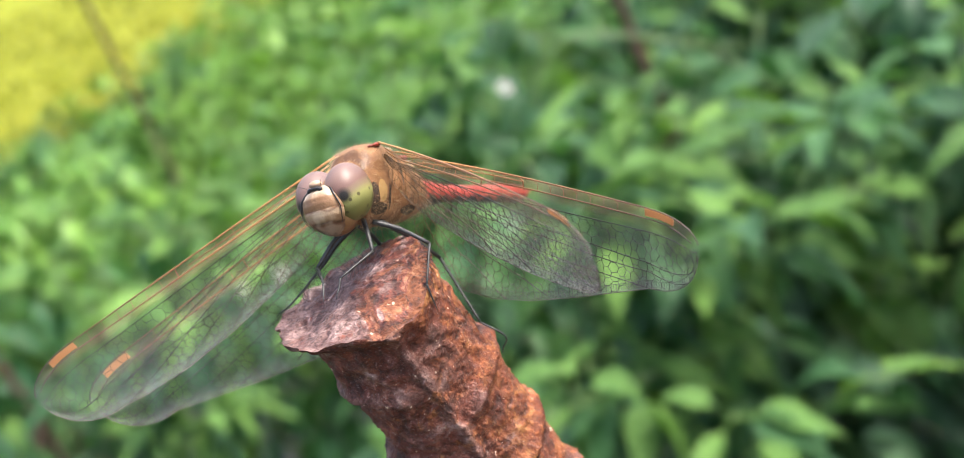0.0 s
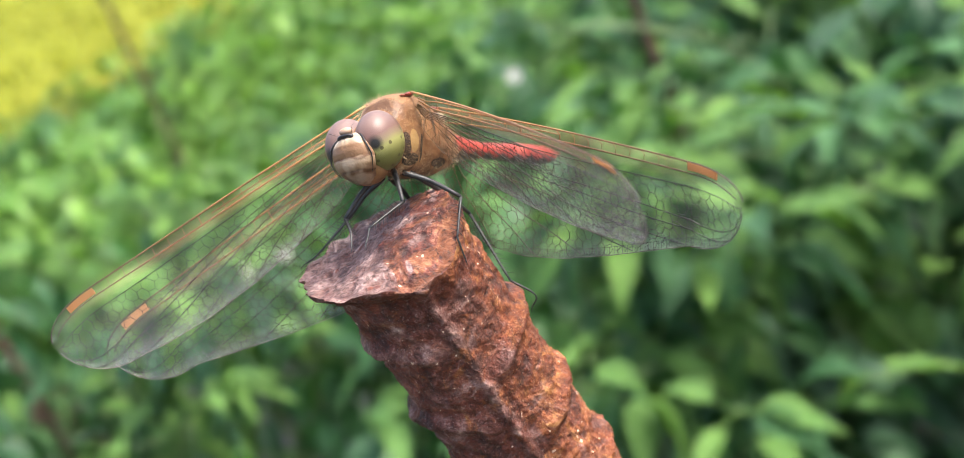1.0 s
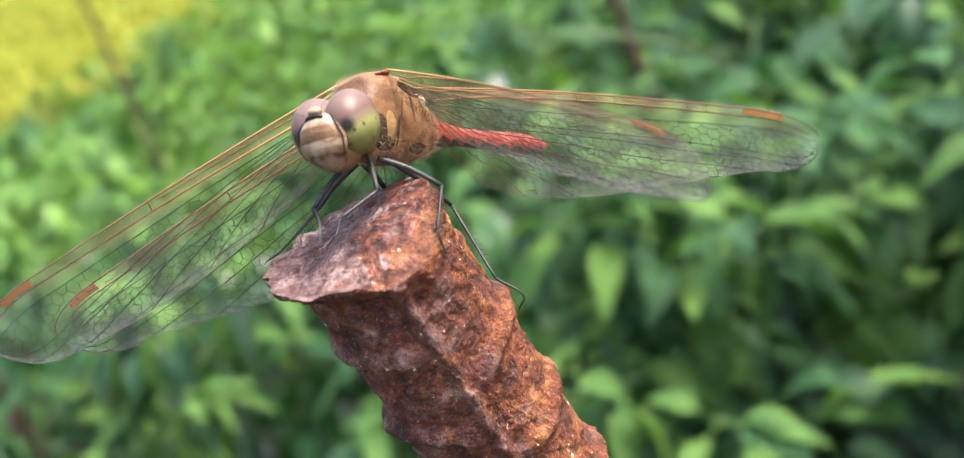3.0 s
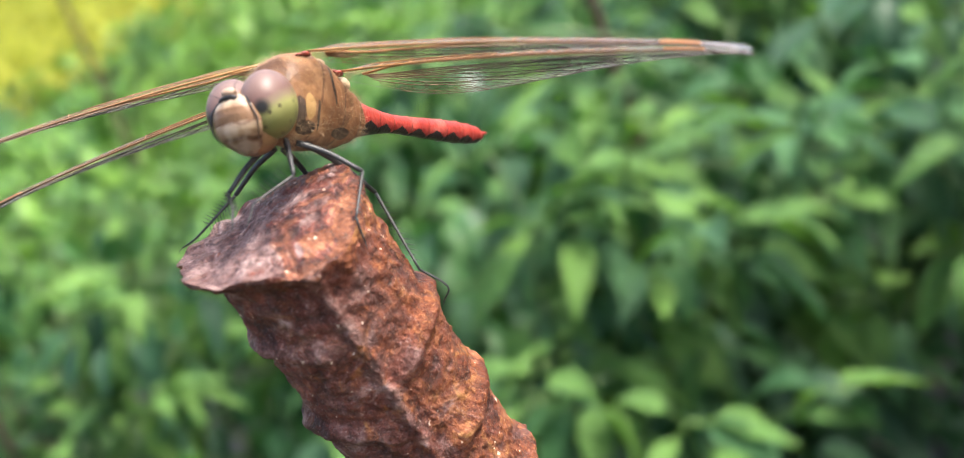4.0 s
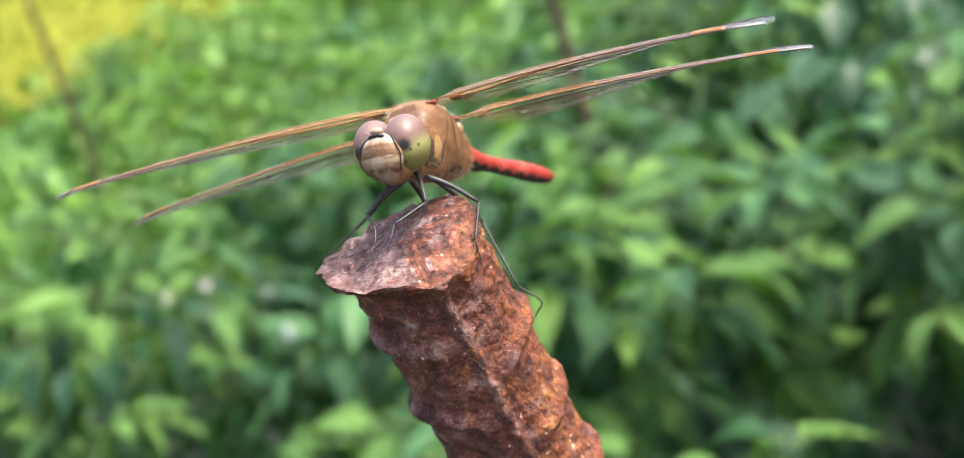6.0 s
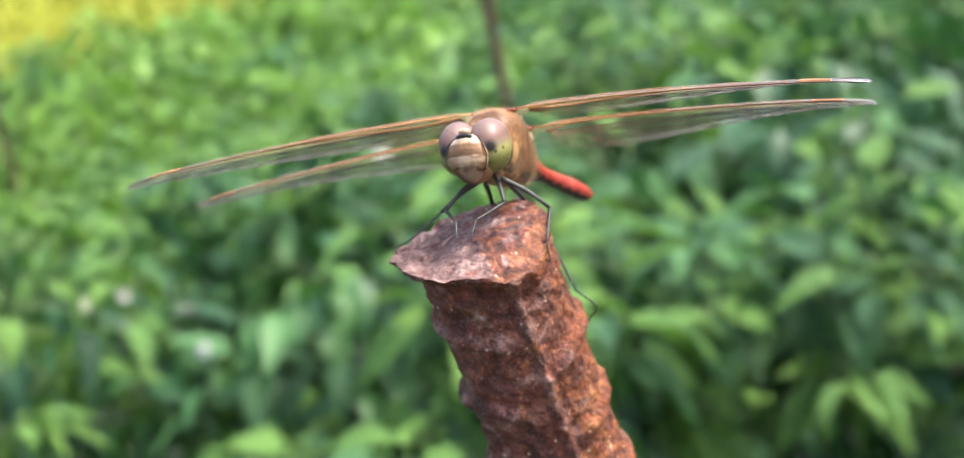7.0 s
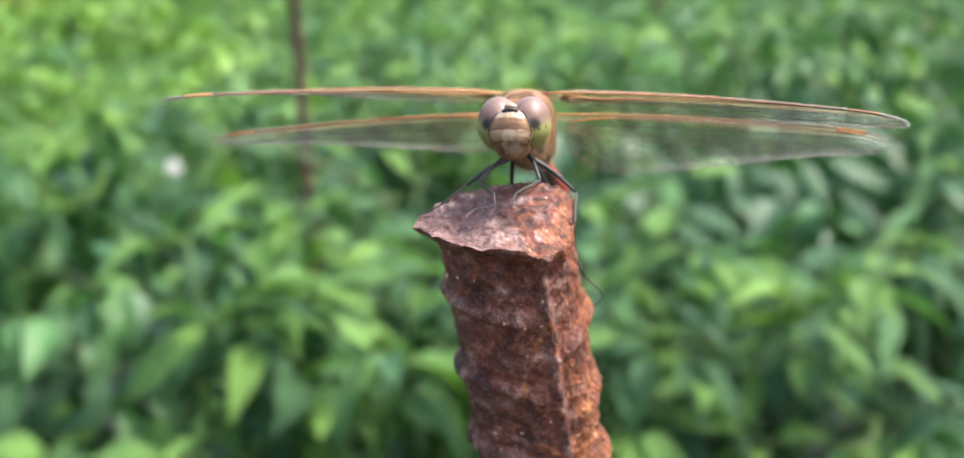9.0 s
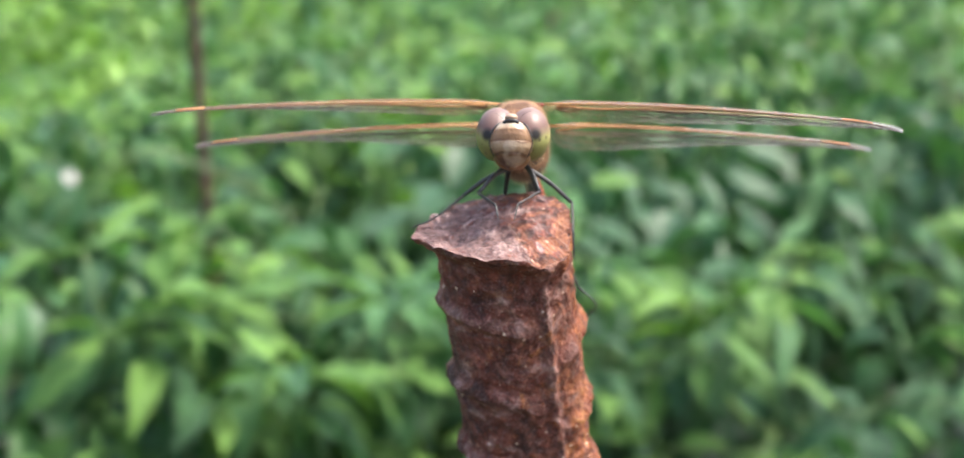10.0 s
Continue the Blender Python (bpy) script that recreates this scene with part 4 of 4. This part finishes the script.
def wing_pose(hind, sgn, fwd, up, twist):
    """A wing's pose on the body: swept forward, raised, and its leading edge turned up, in degrees."""
    root = Vector((-3.1, sgn * 2.1, 1.6) if hind else (0.25, sgn * 1.9, 2.71)) * MM
    f, u, t = radians(fwd), radians(up), radians(twist)
    s = Vector((math.sin(f), sgn * math.cos(f) * math.cos(u), math.cos(f) * math.sin(u)))
    e0 = (Vector((1, 0, 0)) - s.x * s).normalized()
    n0 = s.cross(e0)
    if n0.z < 0:
        n0 = -n0
    e = math.cos(t) * e0 + math.sin(t) * n0
    return Matrix.Translation(root) @ Matrix((s, e, s.cross(e))).transposed().to_4x4()


# ---- pepper plants ----
def leaf_data(seed, light, length_segments=6):
    """One pepper leaf of unit length: pointed, folded along the midrib, drooping, on a short stalk."""
    rng = random.Random(seed)
    fold, droop, wave, wide = rng.uniform(0.15, 0.5), rng.uniform(0.1, 0.5), rng.uniform(0.01, 0.035), rng.uniform(0.19, 0.27)
    verts, uvs, n = [], [], length_segments
    for i in range(n + 1):
        u = i / n
        w = wide * max(0.0, math.sin(math.pi * u ** 0.72)) ** 0.9 * (1.12 - 0.35 * u) + (0.006 if i == 0 else 0.0)
        for v in (-1, -0.5, 0, 0.5, 1):
            z = fold * abs(v) * w - droop * u * u + wave * math.sin(9 * u + 4 * v + seed)
            verts.append((u * (1 - 0.25 * droop * u), v * w, z))
            uvs.append((u, v))
    faces = [(i * 5 + j, i * 5 + j + 5, i * 5 + j + 6, i * 5 + j + 1) for i in range(n) for j in range(4)]
    o = len(verts)
    for x, z in ((-0.32, -0.03), (0.02, 0.0)):
        verts += [(x, -0.011, z), (x, 0.011, z), (x, 0, z - 0.02)]
        uvs += [(0, 0.0)] * 3
    faces += [(o, o + 1, o + 4, o + 3), (o + 1, o + 2, o + 5, o + 4), (o + 2, o, o + 3, o + 5)]
    return verts, uvs, faces


def mesh_with_uv(name, verts, uvs, faces, material):
    me = bpy.data.meshes.new(name)
    me.from_pydata(verts, [], faces)
    me.update()
    layer = me.uv_layers.new(name="UVMap")
    index = np.empty(len(me.loops), dtype=np.int32)
    me.loops.foreach_get("vertex_index", index)
    layer.data.foreach_set("uv", np.asarray(uvs, dtype=np.float32)[index].ravel())
    me.polygons.foreach_set("use_smooth", [True] * len(me.polygons))
    me.materials.append(material)
    return me


LEAF_SHAPES = [leaf_data(k, False) for k in range(5)]
LEAF_COARSE = [leaf_data(k, False, 4) for k in range(5)]
LEAF_MESHES = [mesh_with_uv("leaf", *s, LEAF) for s in LEAF_SHAPES]
LEAF_MESHES_LIGHT = [mesh_with_uv("leaf", *s, LEAF_LIGHT) for s in LEAF_SHAPES]


def leaf_pose(p, d, rng, size):
    d = d.normalized()
    up = Vector((rng.uniform(-0.5, 0.5), rng.uniform(-0.5, 0.5), 1)) - d * 0.01
    side = up.cross(d).normalized()
    nrm = d.cross(side)
    return Matrix.Translation(p + d * 0.3 * size) @ (Matrix((d, side, nrm)).transposed() * size).to_4x4()


def plant_plan(seed, height, spread, skirt=56):
    """Stems as tubes, and leaf poses, of one forked pepper bush."""
    rng = random.Random(seed)
    stems, leaves, ends = [], [], []
    tip = Vector((rng.uniform(-0.02, 0.02), rng.uniform(-0.02, 0.02), 0.2 * height / 0.62))
    stems.append(([Vector((0, 0, 0.0)), tip * 0.5, tip], [0.006, 0.005, 0.0045]))
    level = [(tip, Vector((math.cos(a), math.sin(a), 1.0)).normalized(), 0.0038) for a in [rng.uniform(0, 6.3) + k * 2.1 for k in range(3)]]
    for gen, step in enumerate((0.15, 0.13, 0.11, 0.09)):
        nxt = []
        for p, d, r in level:
            L = step * height / 0.62 * rng.uniform(0.8, 1.25)
            flat = Vector((d.x * spread, d.y * spread, d.z)).normalized()
            q = p + flat * L
            mid = (p + q) / 2 + Vector((rng.uniform(-1, 1), rng.uniform(-1, 1), rng.uniform(-0.5, 1))) * 0.012
            stems.append(([p, mid, q], [r, r * 0.9, r * 0.8]))
            n = 4
            for k in range(n):
                a = rng.uniform(0, 6.3)
                out = Vector((d.x, d.y, 0)) * 0.9 + Vector((math.cos(a), math.sin(a), rng.uniform(-1.0, -0.1)))
                leaves.append((p + (q - p) * rng.uniform(0.2, 1.0), out, rng.uniform(0.042, 0.066), False))
            if gen == 3:
                ends.append(q)
                for k in range(4):
                    a = rng.uniform(0, 6.3)
                    leaves.append((q, Vector((math.cos(a), math.sin(a), rng.uniform(-0.4, 0.7))), rng.uniform(0.03, 0.06), True))
            for s in (1, -1):
                a = rng.uniform(0.35, 0.8) * s
                turn = Vector((-d.y, d.x, rng.uniform(-0.2, 0.2)))
                nd = (d + turn * math.tan(a) * 0.8 + Vector((rng.uniform(-0.2, 0.2), rng.uniform(-0.2, 0.2), rng.uniform(-0.25, 0.15)))).normalized()
                nxt.append((q, nd, r * 0.72))
        level = nxt
    for k in range(skirt):
        a, r = rng.uniform(0, 6.3), rng.uniform(0.06, 0.2) * spread
        p = Vector((r * math.cos(a), r * math.sin(a), rng.uniform(0.1, 0.62 if skirt > 150 else 0.46) * height / 0.62))
        leaves.append((p, Vector((math.cos(a), math.sin(a), rng.uniform(-1.6, -0.3))), rng.uniform(0.042, 0.064), False))
    poses = [(leaf_pose(p, d, rng, s), young) for p, d, s, young in leaves]
    return stems, poses, ends, rng


def stem_mesh(stems, sides=6):
    return joined(*[tube(p, r, sides) for p, r in stems])


def fruit_shape(seed, length=0.085):
    rng = random.Random(seed)
    bend = rng.uniform(-0.02, 0.02)
    pts = [Vector((bend * s * s, 0.3 * bend * s, -length * s)) for s in [k / 10 for k in range(11)]]
    rad = [0.004 + 0.0065 * math.sin(math.pi * min(1, 0.18 + s)) ** 0.7 * (1 - 0.55 * s) if s < 0.97 else 0.001 for s in [k / 10 for k in range(11)]]
    return tube(pts, rad, 10)


def flower_shape():
    pieces = []
    for k in range(6):
        a = math.tau * k / 6
        d, t = Vector((math.cos(a), math.sin(a), 0.25)), Vector((-math.sin(a), math.cos(a), 0))
        v = [d * 0.001, d * 0.004 + t * 0.002, d * 0.0072, d * 0.004 - t * 0.002]
        v += [p - Vector((0, 0, 0.0006)) for p in v]
        pieces.append((v, [(0, 1, 2, 3), (7, 6, 5, 4), (0, 4, 5, 1), (1, 5, 6, 2), (2, 6, 7, 3), (3, 7, 4, 0)]))
    return joined(*pieces)


def build_fruit(bush, m, seed, ripe=True):
    v, f = fruit_shape(seed, 0.07 + 0.01 * (seed % 4))
    fruit = mesh_part("pepper", v, f, PEPPER_RED if ripe else PEPPER_GREEN, bush, label="ripe red chilli" if ripe else "green chilli")
    fruit.matrix_basis = m
    mesh_part("stalk", *tube([Vector((0, 0, 0)), Vector((0.002, 0, 0.012)), Vector((0.008, 0, 0.03))], 0.0017, 6), STEM, fruit)


def build_flower(bush, m, seed):
    blossom = mesh_part("flower", *flower_shape(), PETAL, bush, label="small white blossom", smooth=False)
    blossom.matrix_basis = m
    mesh_part("anther_cone", *ellipsoid((0, 0, 2.5), (2, 2, 2.5), 6, 8), POLLEN, blossom)


def build_bush(x, y, height, spread, seed, light, fruits, skirt, pale=False):
    """A near bush whose leaves are single pieces."""
    stems, poses, ends, rng = plant_plan(seed, height, spread, skirt)
    bush = empty("pepper_plant", pose(x, y, 0.03, 0, 0, rng.uniform(0, 360)))
    label = "light green leafy chilli pepper bush" if light > 0.5 else "dark green leafy chilli pepper bush with drooping leaves"
    tagged(bush, label, "pepper plant", "pepper plants")
    mesh_part("stem", *stem_mesh(stems), STEM, bush)
    for m, young in poses:
        # light leaves thin out downwards: younger tops, plus shade put into leaf colour
        fresh_lit = 1.0 if pale else min(1.0, max(0.0, (m.translation.z / height - 0.5) / 0.35))
        pool = LEAF_MESHES_LIGHT if (young and rng.random() < (0.4 if light > 0.2 else 0.25) + light or rng.random() < 1.25 * light * fresh_lit) else LEAF_MESHES
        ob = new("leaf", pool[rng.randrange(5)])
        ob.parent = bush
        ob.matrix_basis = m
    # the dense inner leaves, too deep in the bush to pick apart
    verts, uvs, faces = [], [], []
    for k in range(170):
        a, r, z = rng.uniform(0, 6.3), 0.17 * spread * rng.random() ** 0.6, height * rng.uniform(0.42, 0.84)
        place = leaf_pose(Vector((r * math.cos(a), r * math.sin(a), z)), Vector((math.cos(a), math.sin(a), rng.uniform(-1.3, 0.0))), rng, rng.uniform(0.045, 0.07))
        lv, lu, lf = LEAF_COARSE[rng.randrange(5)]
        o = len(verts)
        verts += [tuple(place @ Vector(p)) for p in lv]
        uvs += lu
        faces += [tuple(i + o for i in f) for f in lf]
    # most bushes get the darker leaf colour, which paints the shade within
    inner = new("foliage", mesh_with_uv("foliage", verts, uvs, faces, LEAF_JOINED if light > 0.5 and (x > -0.25 or y > 1.4) else LEAF_SHADED))
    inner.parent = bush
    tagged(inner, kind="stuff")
    for k in range(fruits):
        q = ends[rng.randrange(len(ends))] * rng.uniform(0.7, 0.9)
        build_fruit(bush, Matrix.Translation(q), seed * 7 + k, False)
    return bush


def far_bush(seed, light):
    """A bush further back, reused unseen behind the camera: stem and one joined crown of leaves."""
    stems, poses, ends, rng = plant_plan(seed, 0.62, 1.0)
    bush = empty("pepper_plant", pose(0, 0, 0))
    tagged(bush, "light green chilli pepper bush in the back and unseen rows" if light else "dark green chilli pepper bush in the back and unseen rows", "pepper plant", "pepper plants")
    mesh_part("stem", *stem_mesh(stems, 4), STEM, bush)
    verts, uvs, faces = [], [], []
    for m, young in poses:
        lv, lu, lf = LEAF_COARSE[rng.randrange(5)]
        o = len(verts)
        verts += [tuple(m @ Vector(p)) for p in lv]
        uvs += lu
        faces += [tuple(i + o for i in f) for f in lf]
    crown = new("crown", mesh_with_uv("crown", verts, uvs, faces, LEAF_JOINED_LIGHT if light else LEAF_JOINED))
    crown.parent = bush
    tagged(crown, kind="stuff")
    return bush


def build_far_stake(x, y, top, lean_x=0.0, lean_y=0.0):
    """A slim ribbed bar standing among the plants."""
    stake = empty("rebar_stake", Matrix.Translation((x, y, 0.0)))
    tagged(stake, "thin rusty ribbed steel stake among the pepper plants", "stake", "stakes among the peppers")
    at = lambda z: Vector((lean_x * z, lean_y * z, z))
    mesh_part("shaft", *tube([at(top * k / 12) for k in range(13)], 0.0047, 12), RUST_FAR, stake)
    rings = []
    for k in range(1, int(top / 0.008)):
        z = 0.008 * k
        rings.append(tube([at(z - 0.0016), at(z), at(z + 0.0016)], [0.0046, 0.0057, 0.0046], 10, False))
    tagged(mesh_part("ribbing", *joined(*rings), RUST_FAR, stake), kind="stuff")


def build_arching_stem():
    pts = smooth_path([(-0.03, 1.2, 0.5), (-0.012, 1.2, 0.62), (0.004, 1.2, 0.697), (0.024, 1.2, 0.715), (0.043, 1.2, 0.723), (0.059, 1.2, 0.722), (0.082, 1.2, 0.711), (0.109, 1.2, 0.696), (0.133, 1.2, 0.681), (0.15, 1.21, 0.67)], 4)
    v, f = tube(pts, [0.0032 - 0.0016 * k / len(pts) for k in range(len(pts))], 6)
    tagged(mesh_part("arching_shoot", v, f, STEM), "long pale green pepper shoot arching over the row", "shoot")


NEAR = [(-0.34, 1.36, 0.74), (-0.30, 1.70, 0.7), (-0.66, 1.22, 0.74), (-0.72, 1.57, 0.74), (0.38, 1.33, 0.8), (0.44, 1.54, 0.78), (0.84, 1.32, 0.78), (0.9, 1.68, 0.76), (0.6, 1.26, 0.78), (0.05, 1.6, 0.67), (-0.1, 1.3, 0.74), (-0.13, 1.62, 0.76), (1.3, 1.55, 0.68), (0.06, 1.18, 0.64), (0.64, 1.5, 0.74), (0.101, 1.17, 0.64), (0.46, 1.31, 0.78), (1.06, 1.38, 0.76), (-0.2, 1.14, 0.58), (-0.03, 1.04, 0.58)]
# blossoms and ripe fruit that show between the leaves
BLOSSOMS = [(-0.016, 1.13, 0.722), (-0.24, 1.13, 0.656), (-0.239, 1.0, 0.69), (-0.188, 1.12, 0.60)]
RIPE = [(0.3, 1.28, 0.39), (0.62, 1.36, 0.38)]


def build_plants():
    bushes = []
    for k, (x, y, h) in enumerate(NEAR):
        left = x < 0.1 and (x, y) != (0.05, 1.6)
        bushes.append(build_bush(x, y, h, 1.1 if left else 0.5 if x == 0.05 else (0.7 if x < 0.2 else 1.08), 20 + k, (0.85 if x < -0.25 else 0.3 if x == 0.06 else 0.6) if left else (0.2 if x < 0.2 and y < 1.4 else 0.45 if x == 0.46 else 0.2 if x == 0.44 else 0.08), 2 if left else 0, 40 if left else (190 if x < 0.2 else 110), y < 1.35 and -0.25 < x < 0.05))
    for kind, spots in (("flower", BLOSSOMS), ("pepper", RIPE)):
        for k, p in enumerate(spots):
            bush = min(bushes, key=lambda b: (b.location.x - p[0]) ** 2 + (b.location.y - p[1]) ** 2)
            m = bush.matrix_basis.inverted() @ Matrix.Translation(p) @ pose(0, 0, 0, 70 + 13 * k if kind == "flower" else 0, 0, 50 * k)
            (build_flower if kind == "flower" else build_fruit)(bush, m, k)
    masters = [far_bush(60 + k, k % 2 == 0) for k in range(6)]
    rng = random.Random(11)
    spots = []
    for row, (x0, y0, y1, light) in enumerate(((-1.9, 2.0, 3.1, True), (-1.5, 1.7, 3.65, True), (-1.1, 1.5, 4.15, True), (-0.74, 1.95, 4.6, True), (-0.36, 2.05, 5.15, True), (0.05, 1.98, 3.0, False), (0.05, 3.1, 5.7, True), (0.40, 1.9, 7.5, False), (0.63, 1.85, 2.3, False), (0.9, 2.05, 7.5, False), (1.3, 1.9, 7.5, False), (1.75, 1.7, 7.5, False), (2.2, 2.0, 7.5, False), (2.7, 2.2, 7.5, False), (3.3, 2.6, 7.5, False), (4.0, 3.3, 7.5, False))):
        y = y0
        while y < y1:
            spots.append((x0 + rng.uniform(-0.06, 0.06), y, light if rng.random() < 0.8 else not light))
            y += rng.uniform(0.3, 0.4)
    # unseen bushes added behind the camera, below its view, to shade low leaves
    for x0 in (-1.2, -0.75, 0.4, 0.85, 1.3):
        spots += [(x0 + rng.uniform(-0.05, 0.05), y, x0 < 0) for y in (-0.6, -0.2)]
    used = set()
    for x, y, light in spots:
        pick = rng.choice([0, 2, 4] if light else [1, 3, 5])
        m = pose(x, y, 0.03, 0, 0, rng.uniform(0, 360)) @ Matrix.Scale(rng.uniform(0.95, 1.08), 4)
        if pick in used:
            copy_thing(masters[pick], m)
        else:
            masters[pick].matrix_basis = m
            used.add(pick)


wings = build_dragonfly()
build_stake()
build_ground()
build_mulch(-1.0, 0.12, 0.8, 8.0, 0.1)
build_mulch(0.125, 0.86, 0.9, 8.0, 0.1)
build_mulch(0.87, 2.2, 1.0, 8.0, 0.1)
build_litter()
build_rice()
build_far_stake(0.099, 1.26, 1.12)
build_far_stake(-0.625, 2.38, 1.6)
build_far_stake(-0.55, 1.36, 0.75, -0.06)
build_arching_stem()
build_plants()


# ---- movement: the wings, lowered and swept forward at first, then held level ----
RIGHT_FORE = [(0, 29, -32, 74), (1.0, 29, -32, 74), (2.2, 29, -32, 74), (3.3, 32, -28, 40), (3.4, 30, -24, 36), (3.5, -4, -14, -8), (3.7, 9, -8, -8), (3.85, 6, -5, -10), (4.0, 3, -2, -10), (4.15, 9, -7, -10), (4.35, 9, -8, -10), (4.5, 9, -8, -10), (4.6, 12, -10, 0), (4.7, 9, -8, -10), (4.9, 11, -9, -6), (5.0, 12, -9, 0), (5.15, 13, -8, -9), (5.3, 15, -7, -11), (5.5, 17, -6, -11), (5.7, 14, -5, -8), (7.0, 20, -10, -2), (7.5, 22, -13, 6), (7.75, 20, -9, -4), (8.0, 26, -15, 6), (8.2, 18, -8, -4), (8.5, 24, -14, 8), (8.65, 24, -15, 10), (8.8, 14, -7, -6), (9.0, 8, -3, -10), (9.2, 12, -5, -11), (9.5, 14, -6, -11), (10.0, 8, -4, -9)]
RIGHT_HIND = [(0, 25, -33, 74), (1.0, 26, -34, 74), (2.2, 25, -33, 74), (3.3, 18, -24, 40), (3.4, 16, -22, 36), (3.5, -6, -10, -6), (3.7, -1, -9, -8), (3.85, 1, -8, -10), (4.0, 2, -7, -10), (4.15, -1, -9, -10), (4.35, -1, -9, -10), (4.5, -1, -9, -10), (4.6, 1, -10, 0), (4.7, -1, -9, -10), (4.9, 0, -9, -5), (5.0, 1, -10, 0), (5.15, 1, -9, -8), (5.3, 1, -8, -11), (5.5, 1, -7, -11), (5.7, 1, -7, -8), (7.0, 2, -8, -2), (7.5, 2, -10, 0), (7.75, 1, -7, -5), (8.0, 2, -9, 1), (8.2, 0, -7, -5), (8.5, 1, -10, 2), (8.65, 2, -11, 8), (8.8, -2, -5, -2), (9.0, -6, -4, 3), (9.2, -2, -5, -7), (9.5, 1, -6, -9), (10.0, -6, -3, -6)]
LEFT_FORE = [(0, 30.5, -31, 56), (1.0, 30, -31, 54), (2.2, 30, -31.5, 54), (3.3, 23, -25, 40), (3.4, 24, -22, 36), (3.5, 17, -12, 2), (3.7, 16, -6, -9), (3.85, 6, -11, -7), (4.0, 0, -14, 0), (4.15, 14, -7, -9), (4.35, 16, -6, -10), (4.5, 16, -6, -10), (4.6, 8, -9, -2), (4.7, 15, -6, -10), (4.9, 11, -8, -5), (5.0, 10, -9, -2), (5.15, 13, -6, -8), (5.3, 15, -5, -9), (5.5, 16, -4, -9), (5.7, 17, -3, -9), (7.0, 10, -5, -6), (7.5, 7, -6, -6), (7.75, 8, -4, -8), (8.0, 6, -5, -6), (8.2, 8, -4, -7), (8.5, 8, -5, -4), (8.65, 6, -9, 4), (8.8, 6, -7, -2), (9.0, 5, -7, 4), (9.2, 7, -7, -4), (9.5, 8, -7, -4), (10.0, 9, -7, -4)]
LEFT_HIND = [(0, 15, -28, 69), (1.0, 15, -28, 69), (2.2, 15, -28, 70), (3.3, -2, -17, 34), (3.4, 0, -16, 30), (3.5, 0, -13, 3), (3.7, -5, -5, -8), (3.85, 0, -9, -7), (4.0, 2, -12, 2), (4.15, -5, -5, -8), (4.35, -6, -4, -8), (4.5, -6, -4, -8), (4.6, -4, -8, 10), (4.7, -6, -4, -8), (4.9, -6, -6, 2), (5.0, -6, -7, 12), (5.15, -7, -4, -2), (5.3, -8, -1, -7), (5.5, -9, 1, -8), (5.7, -4, 0, -8), (7.0, 0, -3, 0), (7.5, 2, -5, 14), (7.75, -3, -2, -3), (8.0, -2, -4, 13), (8.2, -3, -3, -2), (8.5, -4, -3, 2), (8.65, -2, -7, 13), (8.8, -4, -5, 5), (9.0, -4, -5, 15), (9.2, -6, -4, -2), (9.5, -8, -2, -4), (10.0, -8, -3, -4)]


def motions():
    for (wing, hind, sgn), rows in zip(wings, (RIGHT_FORE, LEFT_FORE, RIGHT_HIND, LEFT_HIND)):
        walk(wing, [(t, wing_pose(hind, sgn, fwd, up, twist)) for t, fwd, up, twist in rows])


motions()
